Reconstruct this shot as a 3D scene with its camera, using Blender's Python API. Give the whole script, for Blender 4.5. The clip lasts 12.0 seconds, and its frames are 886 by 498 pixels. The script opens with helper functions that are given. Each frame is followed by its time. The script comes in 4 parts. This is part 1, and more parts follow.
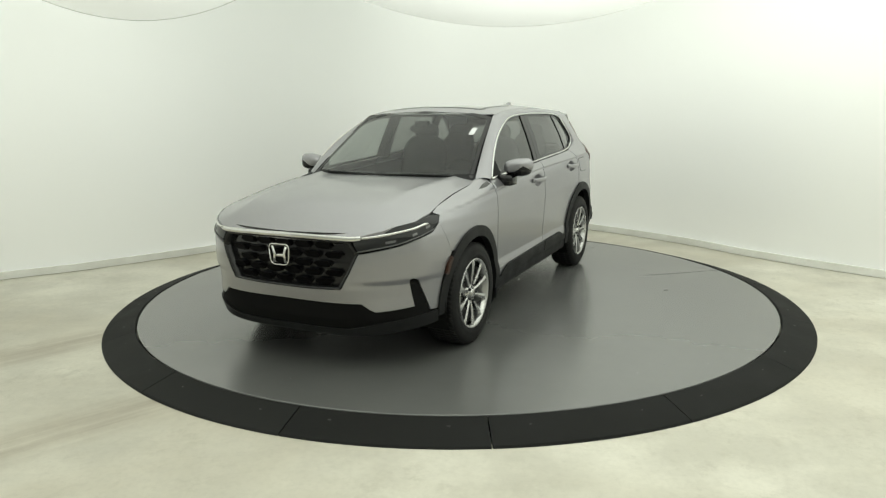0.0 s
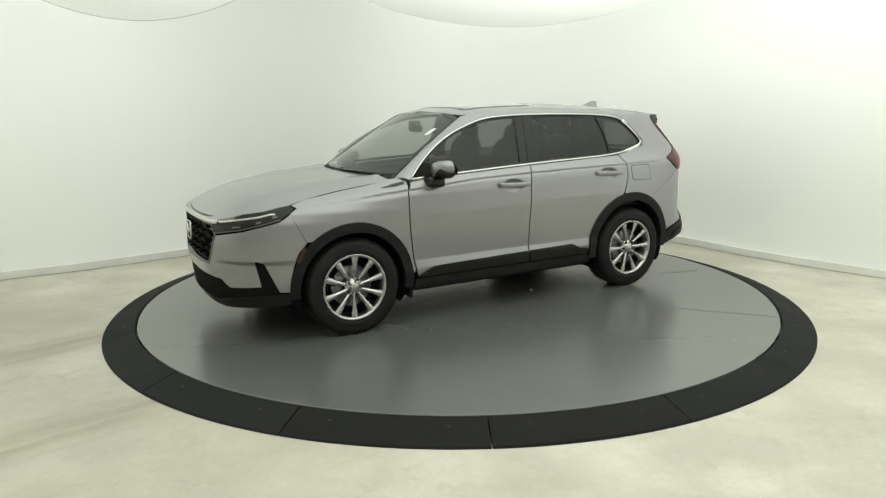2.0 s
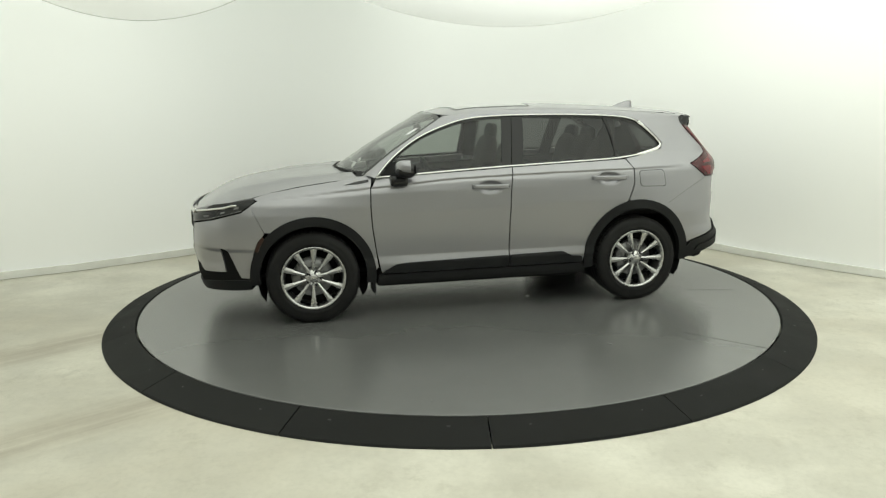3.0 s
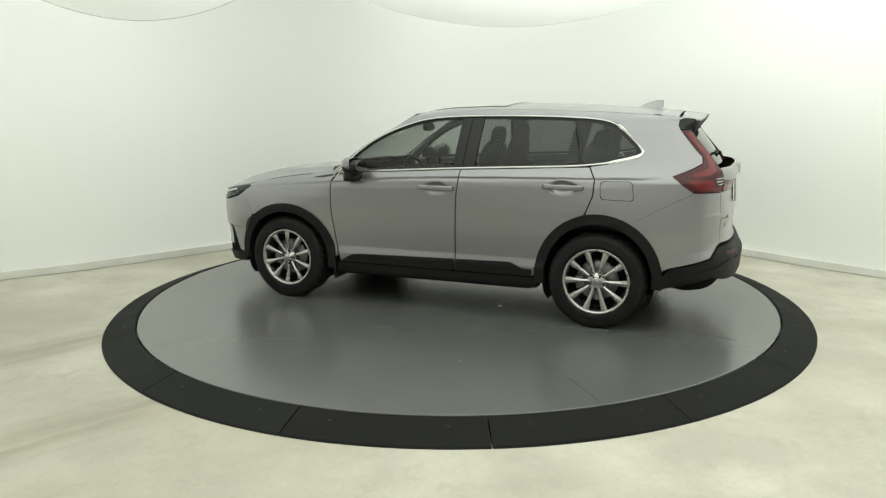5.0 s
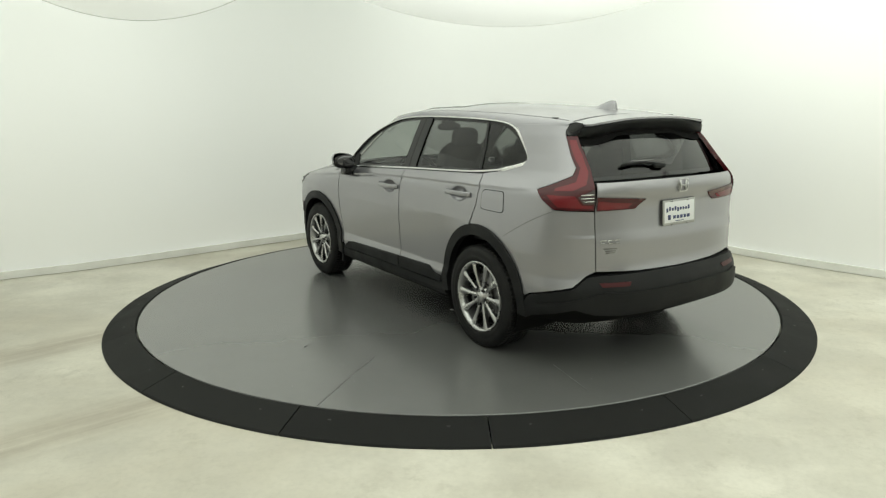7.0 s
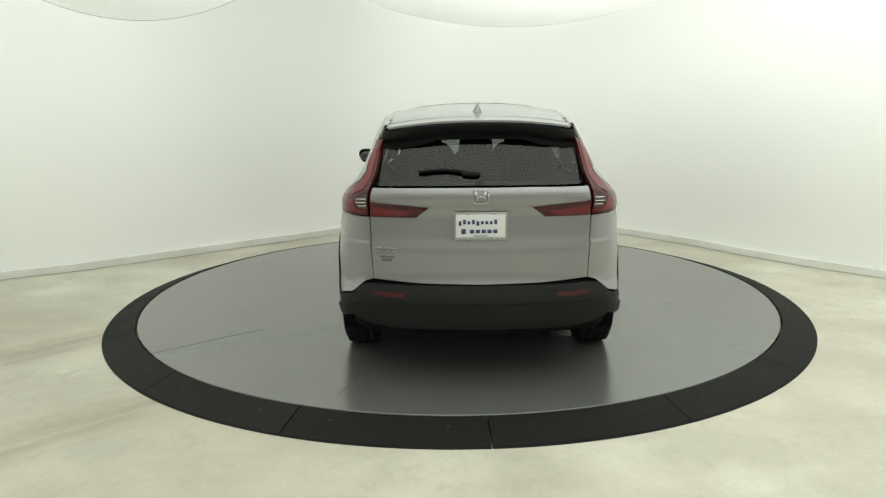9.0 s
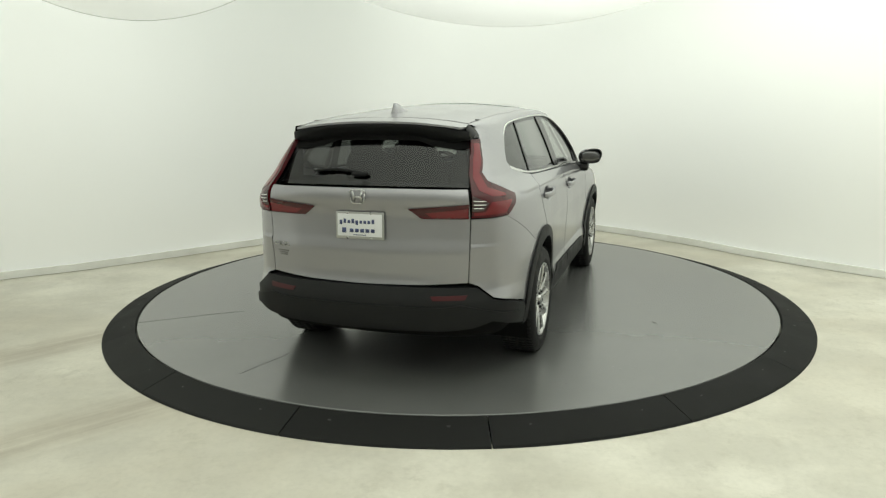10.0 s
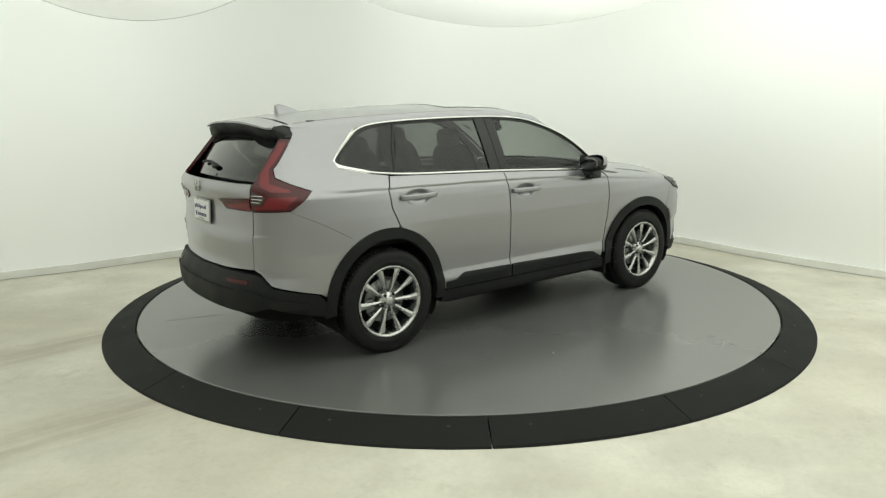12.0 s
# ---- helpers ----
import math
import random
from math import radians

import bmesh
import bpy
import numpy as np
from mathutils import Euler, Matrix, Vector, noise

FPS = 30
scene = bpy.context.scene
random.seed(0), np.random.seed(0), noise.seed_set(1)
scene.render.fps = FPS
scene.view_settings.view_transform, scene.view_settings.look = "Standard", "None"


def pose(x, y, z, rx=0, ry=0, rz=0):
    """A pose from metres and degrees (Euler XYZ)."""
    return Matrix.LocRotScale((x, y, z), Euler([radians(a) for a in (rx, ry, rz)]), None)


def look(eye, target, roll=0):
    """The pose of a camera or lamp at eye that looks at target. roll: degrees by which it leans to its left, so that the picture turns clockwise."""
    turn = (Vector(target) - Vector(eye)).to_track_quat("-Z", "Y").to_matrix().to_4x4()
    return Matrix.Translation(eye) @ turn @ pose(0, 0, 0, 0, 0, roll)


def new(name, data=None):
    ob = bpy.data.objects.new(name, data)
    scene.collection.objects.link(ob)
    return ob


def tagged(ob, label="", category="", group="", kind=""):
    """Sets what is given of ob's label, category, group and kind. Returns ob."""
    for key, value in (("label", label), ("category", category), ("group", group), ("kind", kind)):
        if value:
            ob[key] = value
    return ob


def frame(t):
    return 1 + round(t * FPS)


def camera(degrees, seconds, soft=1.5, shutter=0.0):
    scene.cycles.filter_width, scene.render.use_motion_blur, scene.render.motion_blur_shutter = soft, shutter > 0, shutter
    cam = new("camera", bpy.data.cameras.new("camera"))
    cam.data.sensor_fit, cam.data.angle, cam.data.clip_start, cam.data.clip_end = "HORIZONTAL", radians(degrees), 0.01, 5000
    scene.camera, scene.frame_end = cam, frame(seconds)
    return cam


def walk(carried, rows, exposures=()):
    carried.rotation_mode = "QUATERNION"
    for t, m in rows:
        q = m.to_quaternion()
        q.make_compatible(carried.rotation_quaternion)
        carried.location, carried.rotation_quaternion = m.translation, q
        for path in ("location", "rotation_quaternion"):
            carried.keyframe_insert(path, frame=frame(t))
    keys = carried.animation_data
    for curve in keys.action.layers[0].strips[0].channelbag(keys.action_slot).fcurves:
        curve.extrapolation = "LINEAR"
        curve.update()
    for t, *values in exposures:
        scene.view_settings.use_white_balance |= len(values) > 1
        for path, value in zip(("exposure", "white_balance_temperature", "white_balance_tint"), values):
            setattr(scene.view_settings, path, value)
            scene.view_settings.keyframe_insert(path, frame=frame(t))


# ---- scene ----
# ---- camera: stands still at the edge of the studio ----
cam = camera(64.0, 12.0, soft=1.3)
EYE, AIM, ROLL = (0.0, -6.32, 1.671), (-0.114, 0.0, 0.371), -0.714
# the white balance of the filming camera flickers once
TINTS = [(0.0, 0.0, 6500, 10), (1.533, 0.0, 6500, 10), (1.6, 0.0, 6000, 25), (1.667, 0.0, 6500, 10), (12.0, 0.0, 6500, 10)]
walk(cam, [(0.0, look(EYE, AIM, ROLL)), (12.0, look(EYE, AIM, ROLL))], TINTS)

# ---- light: the backlit fabric ceiling, and a fill glow added to the wall fabric ----
world = bpy.data.worlds.new("studio_world")
world.use_nodes = True
world.node_tree.nodes["Background"].inputs["Color"].default_value = (0.9, 1.0, 0.85, 1)
world.node_tree.nodes["Background"].inputs["Strength"].default_value = 0.0
scene.world = world
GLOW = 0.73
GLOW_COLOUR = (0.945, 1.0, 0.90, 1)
FLOOR = -0.074


# ---- materials ----
class Mat:
    """A node material: a principled surface with helpers to lay noise on it."""

    def __init__(self, name, colour, rough=0.5, metal=0.0, **more):
        self.m = bpy.data.materials.new(name)
        self.m.use_nodes = True
        self.t = self.m.node_tree
        self.b = self.t.nodes["Principled BSDF"]
        self.set("Base Color", (*colour, 1)), self.set("Roughness", rough), self.set("Metallic", metal)
        for k, v in more.items():
            self.set(k.replace("_", " "), v)

    def set(self, k, v):
        self.b.inputs[k].default_value = v

    def node(self, kind, **values):
        n = self.t.nodes.new(kind)
        for k, v in values.items():
            n.inputs[k.replace("_", " ")].default_value = v
        return n

    def link(self, a, b):
        self.t.links.new(a, b)

    def noise(self, scale, detail=4.0, rough=0.55, stretch=None, distort=0.0):
        n = self.node("ShaderNodeTexNoise", Scale=scale, Detail=detail, Roughness=rough, Distortion=distort)
        c = self.node("ShaderNodeTexCoord")
        if stretch:
            mp = self.node("ShaderNodeMapping")
            mp.inputs["Scale"].default_value = stretch
            self.link(c.outputs["Object"], mp.inputs["Vector"])
            self.link(mp.outputs["Vector"], n.inputs["Vector"])
        else:
            self.link(c.outputs["Object"], n.inputs["Vector"])
        return n.outputs["Fac"]

    def ramp(self, fac, stops):
        r = self.t.nodes.new("ShaderNodeValToRGB")
        while len(r.color_ramp.elements) < len(stops):
            r.color_ramp.elements.new(0.5)
        for e, (p, col) in zip(r.color_ramp.elements, stops):
            e.position, e.color = p, (*col, 1) if isinstance(col, tuple) else (col, col, col, 1)
        self.link(fac, r.inputs["Fac"])
        return r.outputs["Color"]

    def mix(self, fac, a, b, kind="MIX"):
        n = self.t.nodes.new("ShaderNodeMix")
        n.data_type, n.blend_type = "RGBA", kind
        for k, v in ((0, fac), (6, a), (7, b)):
            if isinstance(v, bpy.types.NodeSocket):
                self.link(v, n.inputs[k])
            else:
                n.inputs[k].default_value = v if k == 0 else (*v, 1)
        return n.outputs[2]

    def colour(self, sock):
        self.link(sock, self.b.inputs["Base Color"])

    def rough(self, fac, lo, hi):
        self.link(self.ramp(fac, [(0.3, lo), (0.7, hi)]), self.b.inputs["Roughness"])

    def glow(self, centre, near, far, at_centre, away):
        """Emission by distance from a point: ceiling light, fill glow on walls."""
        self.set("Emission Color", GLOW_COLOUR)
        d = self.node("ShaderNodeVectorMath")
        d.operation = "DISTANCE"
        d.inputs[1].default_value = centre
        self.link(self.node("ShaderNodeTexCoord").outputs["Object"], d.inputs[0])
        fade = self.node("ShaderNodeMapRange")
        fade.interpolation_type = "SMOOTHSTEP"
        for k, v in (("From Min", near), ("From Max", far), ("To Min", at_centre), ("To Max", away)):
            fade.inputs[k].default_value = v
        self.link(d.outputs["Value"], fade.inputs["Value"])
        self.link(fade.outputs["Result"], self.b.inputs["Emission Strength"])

    def bump(self, fac, strength=0.2, distance=0.01):
        n = self.node("ShaderNodeBump", Strength=strength, Distance=distance)
        self.link(fac, n.inputs["Height"])
        self.link(n.outputs["Normal"], self.b.inputs["Normal"])


def make_materials():
    M = {}
    w = Mat("white_wall_fabric_fill_glow", (0.80, 0.82, 0.79), 0.85)
    cloud = w.noise(0.55, 3, 0.5)
    smudge = w.noise(2.6, 5, 0.6)
    c1 = w.ramp(cloud, [(0.3, (0.89, 0.897, 0.885)), (0.7, (0.925, 0.93, 0.92))])
    w.colour(w.mix(w.ramp(smudge, [(0.66, 0.0), (0.8, 0.16)]), c1, (0.5, 0.5, 0.47)))
    w.bump(w.noise(1.1, 2), 0.15, 0.05)
    # fill light: the wall itself glows, dimmed at the corner to imitate its shade
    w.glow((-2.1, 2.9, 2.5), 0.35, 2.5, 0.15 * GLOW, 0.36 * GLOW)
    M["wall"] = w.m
    f = Mat("pale_concrete", (0.62, 0.60, 0.50), 0.6)
    big = f.noise(0.35, 4, 0.55, (1, 2.2, 1), 0.6)
    mid = f.noise(1.6, 6, 0.62)
    fine = f.noise(30, 4, 0.7)
    blotch = f.noise(4.5, 6, 0.7)
    c1 = f.ramp(big, [(0.32, (0.56, 0.525, 0.435)), (0.5, (0.69, 0.665, 0.575)), (0.68, (0.78, 0.757, 0.672))])
    c2 = f.mix(f.ramp(mid, [(0.38, 0.6), (0.62, 0.0)]), c1, (0.47, 0.45, 0.38))
    c3 = f.mix(f.ramp(blotch, [(0.60, 0.0), (0.78, 0.22)]), c2, (0.38, 0.365, 0.30))
    c4 = f.mix(f.ramp(fine, [(0.3, 0.14), (0.55, 0.0)]), c3, (0.35, 0.33, 0.27))
    pit = f.mix(1.0, f.ramp(f.noise(9, 6, 0.8), [(0.50, 0.0), (0.66, 0.30)]), f.ramp(f.noise(0.9, 3, 0.5), [(0.42, 0.1), (0.56, 1.0)]), "MULTIPLY")
    c4 = f.mix(pit, c4, (0.40, 0.375, 0.30))
    # two dirty tyre tracks that lead up to the turntable
    co = f.node("ShaderNodeTexCoord")
    axes = f.node("ShaderNodeSeparateXYZ")
    f.link(co.outputs["Object"], axes.inputs[0])

    def sum_of(a, b, add):
        one, two = f.node("ShaderNodeMath"), f.node("ShaderNodeMath")
        one.operation = two.operation = "MULTIPLY_ADD"
        one.inputs[1].default_value, one.inputs[2].default_value = a, add
        two.inputs[1].default_value = b
        f.link(axes.outputs["X"], one.inputs[0]), f.link(axes.outputs["Y"], two.inputs[0]), f.link(one.outputs[0], two.inputs[2])
        return two.outputs[0]

    def apart(sock, minus):
        s, a = f.node("ShaderNodeMath"), f.node("ShaderNodeMath")
        s.operation, a.operation = "SUBTRACT", "ABSOLUTE"
        s.inputs[1].default_value = minus
        f.link(sock, s.inputs[0]), f.link(s.outputs[0], a.inputs[0])
        return a.outputs[0]
    off = apart(apart(sum_of(-0.68, 0.73, -0.285), 0.0), 0.775)
    band = f.ramp(off, [(0.05, 0.95), (0.30, 0.0)])
    along = f.ramp(sum_of(0.073, 0.068, 0.5), [(0.24, 1.0), (0.33, 0.0)])
    # drag marks run along the tracks
    lane = f.node("ShaderNodeCombineXYZ")
    f.link(sum_of(0.16, 0.15, 0.0), lane.inputs[0]), f.link(sum_of(-3.4, 3.65, 0.0), lane.inputs[1])
    drag = f.node("ShaderNodeTexNoise", Scale=2.2, Detail=5.0, Roughness=0.6)
    f.link(lane.outputs[0], drag.inputs["Vector"])
    gate = f.mix(1.0, f.mix(1.0, band, along, "MULTIPLY"), f.ramp(drag.outputs["Fac"], [(0.35, 0.25), (0.62, 1.0)]), "MULTIPLY")
    c4 = f.mix(f.mix(1.0, gate, f.ramp(mid, [(0.3, 1.0), (0.75, 0.35)]), "MULTIPLY"), c4, (0.33, 0.285, 0.215))
    f.colour(c4), f.rough(mid, 0.45, 0.72), f.bump(fine, 0.12, 0.004)
    M["floor"] = f.m
    d = Mat("grey_turntable_paint", (0.17, 0.172, 0.17), 0.3)
    dm = d.noise(1.1, 5, 0.6)
    df = d.noise(60, 3, 0.6)
    c1 = d.ramp(dm, [(0.3, (0.122, 0.123, 0.121)), (0.7, (0.135, 0.136, 0.134))])
    d.colour(c1)
    d.set("Coat Weight", 0.6), d.set("Coat Roughness", 0.26), d.set("Coat IOR", 1.55)
    d.rough(d.noise(1.2, 3), 0.22, 0.27), d.bump(df, 0.02, 0.001)
    M["disc"] = d.m
    r = Mat("black_rubber_ramp", (0.03, 0.031, 0.03), 0.62)
    rn = r.noise(3.0, 5, 0.6)
    tone = r.ramp(r.t.nodes.new("ShaderNodeObjectInfo").outputs["Random"], [(0.0, 0.75), (1.0, 1.2)])
    r.colour(r.mix(1.0, r.ramp(rn, [(0.3, (0.011, 0.0115, 0.011)), (0.7, (0.017, 0.0175, 0.0165))]), tone, "MULTIPLY"))
    r.set("Specular IOR Level", 0.18), r.rough(rn, 0.65, 0.82), r.bump(r.noise(90, 3), 0.2, 0.003)
    M["rubber"] = r.m
    g = Mat("glowing_ceiling_fabric", (0.85, 0.86, 0.83), 0.9)
    # brightest over the unseen camera side, tuned to light floor and car
    g.glow((1.4, -2.5, 3.3), 1.5, 6.0, 1.75 * GLOW, 0.49 * GLOW)
    M["ceiling"] = g.m
    b = Mat("white_baseboard_paint", (0.7, 0.7, 0.66), 0.5)
    b.colour(b.ramp(b.noise(3, 4), [(0.35, (0.78, 0.777, 0.735)), (0.65, (0.88, 0.88, 0.845))]))
    M["base"] = b.m
    # for the unseen rear wall; its grey is tuned by the car's brightness
    pw = Mat("unseen_wall_grey", (0.4, 0.4, 0.39), 0.8)
    pw.colour(pw.ramp(pw.noise(1.5, 4), [(0.35, (0.62, 0.62, 0.61)), (0.65, (0.70, 0.70, 0.69))]))
    M["plain_wall"] = pw.m
    # grey of the lines that draw the ceiling bulges' outlines
    M["bulge_line"] = Mat("ceiling_outline_grey", (0.62, 0.63, 0.61), 0.8).m
    M["chalk"] = Mat("white_paint_mark", (0.75, 0.75, 0.72), 0.6).m
    M["scratch"] = Mat("dark_scratch", (0.09, 0.09, 0.088), 0.6).m
    M["steel"] = Mat("dull_bolt_steel", (0.012, 0.012, 0.012), 0.5).m
    return M


M = make_materials()


# ---- mesh helpers ----
def part(name, bm, material, parent=None, label="", smooth=True):
    """Links a bmesh as one mesh object under a thing or a part."""
    me = bpy.data.meshes.new(name)
    bmesh.ops.recalc_face_normals(bm, faces=bm.faces) if smooth != "keep" else None
    bm.to_mesh(me)
    bm.free()
    if smooth:
        me.polygons.foreach_set("use_smooth", [True] * len(me.polygons))
    me.materials.append(material)
    ob = new(name, me)
    ob.parent = parent
    return tagged(ob, label) if label else ob


def box(bm, lo, hi, m=None, bevel=0.0):
    """A box between two corners, placed by m, with rounded edges."""
    c = [(a + b) / 2 for a, b in zip(lo, hi)]
    s = [max(b - a, 1e-4) for a, b in zip(lo, hi)]
    mat = Matrix.Translation(c) @ Matrix.Diagonal((*s, 1))
    made = bmesh.ops.create_cube(bm, size=1, matrix=(m @ mat) if m else mat)["verts"]
    if bevel:
        edges = list({e for v in made for e in v.link_edges})
        bmesh.ops.bevel(bm, geom=edges, offset=bevel, segments=2, affect="EDGES", profile=0.6)
    return made


def strip(bm, pts, w, h, normals=None):
    """A bar of rounded section w by h along a polyline."""
    pts = [Vector(p) for p in pts]
    rings = []
    for i, p in enumerate(pts):
        t = (pts[min(i + 1, len(pts) - 1)] - pts[max(i - 1, 0)]).normalized()
        n = Vector(normals[i] if normals else (0, 0, 1))
        n = (n - t * n.dot(t)).normalized()
        b = t.cross(n)
        rings.append([bm.verts.new(p + b * (w / 2 * math.copysign(abs(math.cos(a)) ** 0.6, math.cos(a))) + n * (h / 2 * math.copysign(abs(math.sin(a)) ** 0.6, math.sin(a))))
                      for a in [2 * math.pi * k / 10 for k in range(10)]])
    for a, b in zip(rings, rings[1:]):
        for k in range(10):
            bm.faces.new((a[k], a[(k + 1) % 10], b[(k + 1) % 10], b[k]))
    bm.faces.new(rings[0]), bm.faces.new(rings[-1][::-1])


def smooth_loop(points, n):
    """A closed Catmull-Rom curve through the points, n steps each."""
    out = []
    k = len(points)
    for i in range(k):
        p = [Vector(points[(i + j - 1) % k]) for j in range(4)]
        for s in range(n):
            t = s / n
            out.append(0.5 * (2 * p[1] + (p[2] - p[0]) * t + (2 * p[0] - 5 * p[1] + 4 * p[2] - p[3]) * t * t
                              + (3 * p[1] - p[0] - 3 * p[2] + p[3]) * t ** 3))
    return out


# ---- the studio shell ----
PLAN = [(-4.79, 0.74), (-4.10, 1.18), (-3.40, 1.76), (-2.28, 2.71), (-0.95, 3.75), (0.05, 4.15), (0.95, 4.0), (1.86, 3.42),
        (2.79, 2.40), (3.42, 1.47), (4.24, 0.53), (5.3, -0.4), (6.3, -2.0), (6.2, -4.6), (4.2, -7.0), (0, -7.7), (-4.2, -7.0),
        (-6.3, -4.6), (-6.6, -2.0), (-5.7, 0.05)]
CEILING = 3.35


def offset_loop(loop, d):
    """Moves a counter-clockwise or clockwise loop outwards by d."""
    mid = sum(loop, Vector((0, 0))) / len(loop)
    out = []
    for i, p in enumerate(loop):
        t = (loop[(i + 1) % len(loop)] - loop[i - 1]).normalized()
        n = Vector((t.y, -t.x))
        n = n if n.dot(p - mid) > 0 else -n
        out.append(p + n * d)
    return out


def prism_ring(inner, outer, z0, z1):
    bm = bmesh.new()
    rings = [[bm.verts.new((p.x, p.y, z)) for p in loop] for loop, z in ((inner, z0), (inner, z1), (outer, z1), (outer, z0))]
    for a in range(4):
        for i in range(len(inner)):
            j = (i + 1) % len(inner)
            bm.faces.new((rings[a][i], rings[a][j], rings[(a + 1) % 4][j], rings[(a + 1) % 4][i]))
    return bm


def build_shell():
    loop = smooth_loop(PLAN, 10)
    bm = prism_ring(loop, offset_loop(loop, 0.15), FLOOR - 0.05, CEILING + 0.2)
    bmesh.ops.delete(bm, geom=[f for f in bm.faces if f.calc_center_median().y <= -4.6], context="FACES")
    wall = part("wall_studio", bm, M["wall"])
    # unseen plain wall closing the studio, greyed to tone down light on the car
    bm = prism_ring(loop, offset_loop(loop, 0.15), FLOOR - 0.05, CEILING + 0.2)
    bmesh.ops.delete(bm, geom=[f for f in bm.faces if f.calc_center_median().y > -4.6], context="FACES")
    rear = part("wall_rear", bm, M["plain_wall"])
    tagged(rear, "unseen plain pale grey wall closing the studio", "wall", kind="structure")
    tagged(wall, "white fabric studio wall with faint smudges and an added fill glow", "wall", kind="structure")
    base = part("baseboard", prism_ring(offset_loop(loop, -0.03), offset_loop(loop, 0.02), FLOOR + 0.008, FLOOR + 0.082), M["base"], smooth=False)
    tagged(base, "low cream baseboard along the studio wall", "baseboard", kind="structure")
    bm = bmesh.new()
    vs = [bm.verts.new((p.x, p.y, FLOOR)) for p in offset_loop(loop, 0.14)]
    bm.faces.new(vs)
    floor = part("floor", bm, M["floor"], smooth=False)
    tagged(floor, "pale stained bare concrete studio floor", "floor", kind="structure")
    # fabric ceiling: one sheet that sags in two bulges
    bm = bmesh.new()
    xs, ys = np.linspace(-7, 7, 113), np.linspace(-8, 5, 105)

    def height(x, y):
        z = CEILING
        for cx, cy, z0, r in ((-3.05, 0.75, 2.50, 2.0), (0.75, 2.55, 2.585, 5.2)):
            d2 = (x - cx) ** 2 + (y - cy) ** 2
            z = min(z, z0 + d2 / (2 * r))
        return z
    grid = [[bm.verts.new((x, y, height(x, y))) for x in xs] for y in ys]
    for j in range(len(ys) - 1):
        for i in range(len(xs) - 1):
            bm.faces.new((grid[j][i], grid[j][i + 1], grid[j + 1][i + 1], grid[j + 1][i]))
    ceiling = part("ceiling", bm, M["ceiling"])
    tagged(ceiling, "white backlit sagging fabric ceiling", "ceiling", kind="structure")
    # thin strips added along the bulges' outlines, placed to fit the camera's view
    for x0, x1, y0, y1, w in ((-4.15, -2.0, 0.54, 1.42, 0.007), (-0.9, 2.2, 3.22, 2.98, 0.004)):
        bm = bmesh.new()
        pts = []
        for t in np.linspace(0, 1, 25):
            x, y = x0 + (x1 - x0) * t, y0 + (y1 - y0) * t
            pts.append((x, y, height(x, y) - 0.004))
        strip(bm, pts, w, w)
        tagged(part("trim_ceiling_hem", bm, M["bulge_line"]), "thin grey line on the outline of the ceiling bulge", "trim", kind="structure")


R_DISC, R_RING = 2.712, 2.96


def build_turntable():
    """The round grey platform that turns with the car."""
    table = tagged(new("turntable"), "round grey painted car turntable platform, scuffed", "turntable")
    bm = bmesh.new()
    n = 180
    prof = [(0.0, 0.0), (R_DISC - 0.012, 0.0), (R_DISC - 0.006, -0.004), (R_DISC - 0.006, -0.05)]
    rings = []
    for r, z in prof[1:]:
        rings.append([bm.verts.new((r * math.cos(2 * math.pi * i / n), r * math.sin(2 * math.pi * i / n), z)) for i in range(n)])
    bm.faces.new(rings[0])
    for a, b in zip(rings, rings[1:]):
        for i in range(n):
            bm.faces.new((a[i], a[(i + 1) % n], b[(i + 1) % n], b[i]))
    part("platform", bm, M["disc"], table, smooth=False)
    # a long scratch, specks of grit and a paint dab
    for pts, w in (([(-1.18, 1.465), (-1.34, 1.68), (-1.52, 1.89), (-1.70, 2.107)], 0.0035), ([(-1.97, 0.572), (-2.18, 0.63), (-2.40, 0.689)], 0.004), ([(-0.69, 1.74), (-0.71, 1.77)], 0.012), ([(-0.55, -1.76), (-0.58, -1.79)], 0.012)):
        bm = bmesh.new()
        for a, b in zip(pts, pts[1:]):
            d = (Vector(b) - Vector(a))
            box(bm, (0, -w / 2, 0), (d.length + 0.004, w / 2, 0.0012), Matrix.Translation((*a, 0)) @ Matrix.Rotation(math.atan2(d.y, d.x), 4, "Z"))
        part("scratch", bm, M["scratch"], table)
    rng = random.Random(5)
    bm = bmesh.new()
    for k in range(60):
        a, r = rng.uniform(0, 6.283), 2.6 * math.sqrt(rng.random())
        s = rng.uniform(0.002, 0.005)
        box(bm, (-s, -s * 0.6, 0), (s, s * 0.6, 0.0015), Matrix.Translation((r * math.cos(a), r * math.sin(a), 0)) @ Matrix.Rotation(rng.uniform(0, 3), 4, "Z"))
    tagged(part("grit", bm, M["scratch"], table), kind="stuff")
    bm = bmesh.new()
    box(bm, (-0.016, -0.004, 0), (0.016, 0.004, 0.0015), Matrix.Translation((-0.55, 0.41, 0)) @ Matrix.Rotation(0.6, 4, "Z"))
    part("paint_dab", bm, M["chalk"], table)
    return table


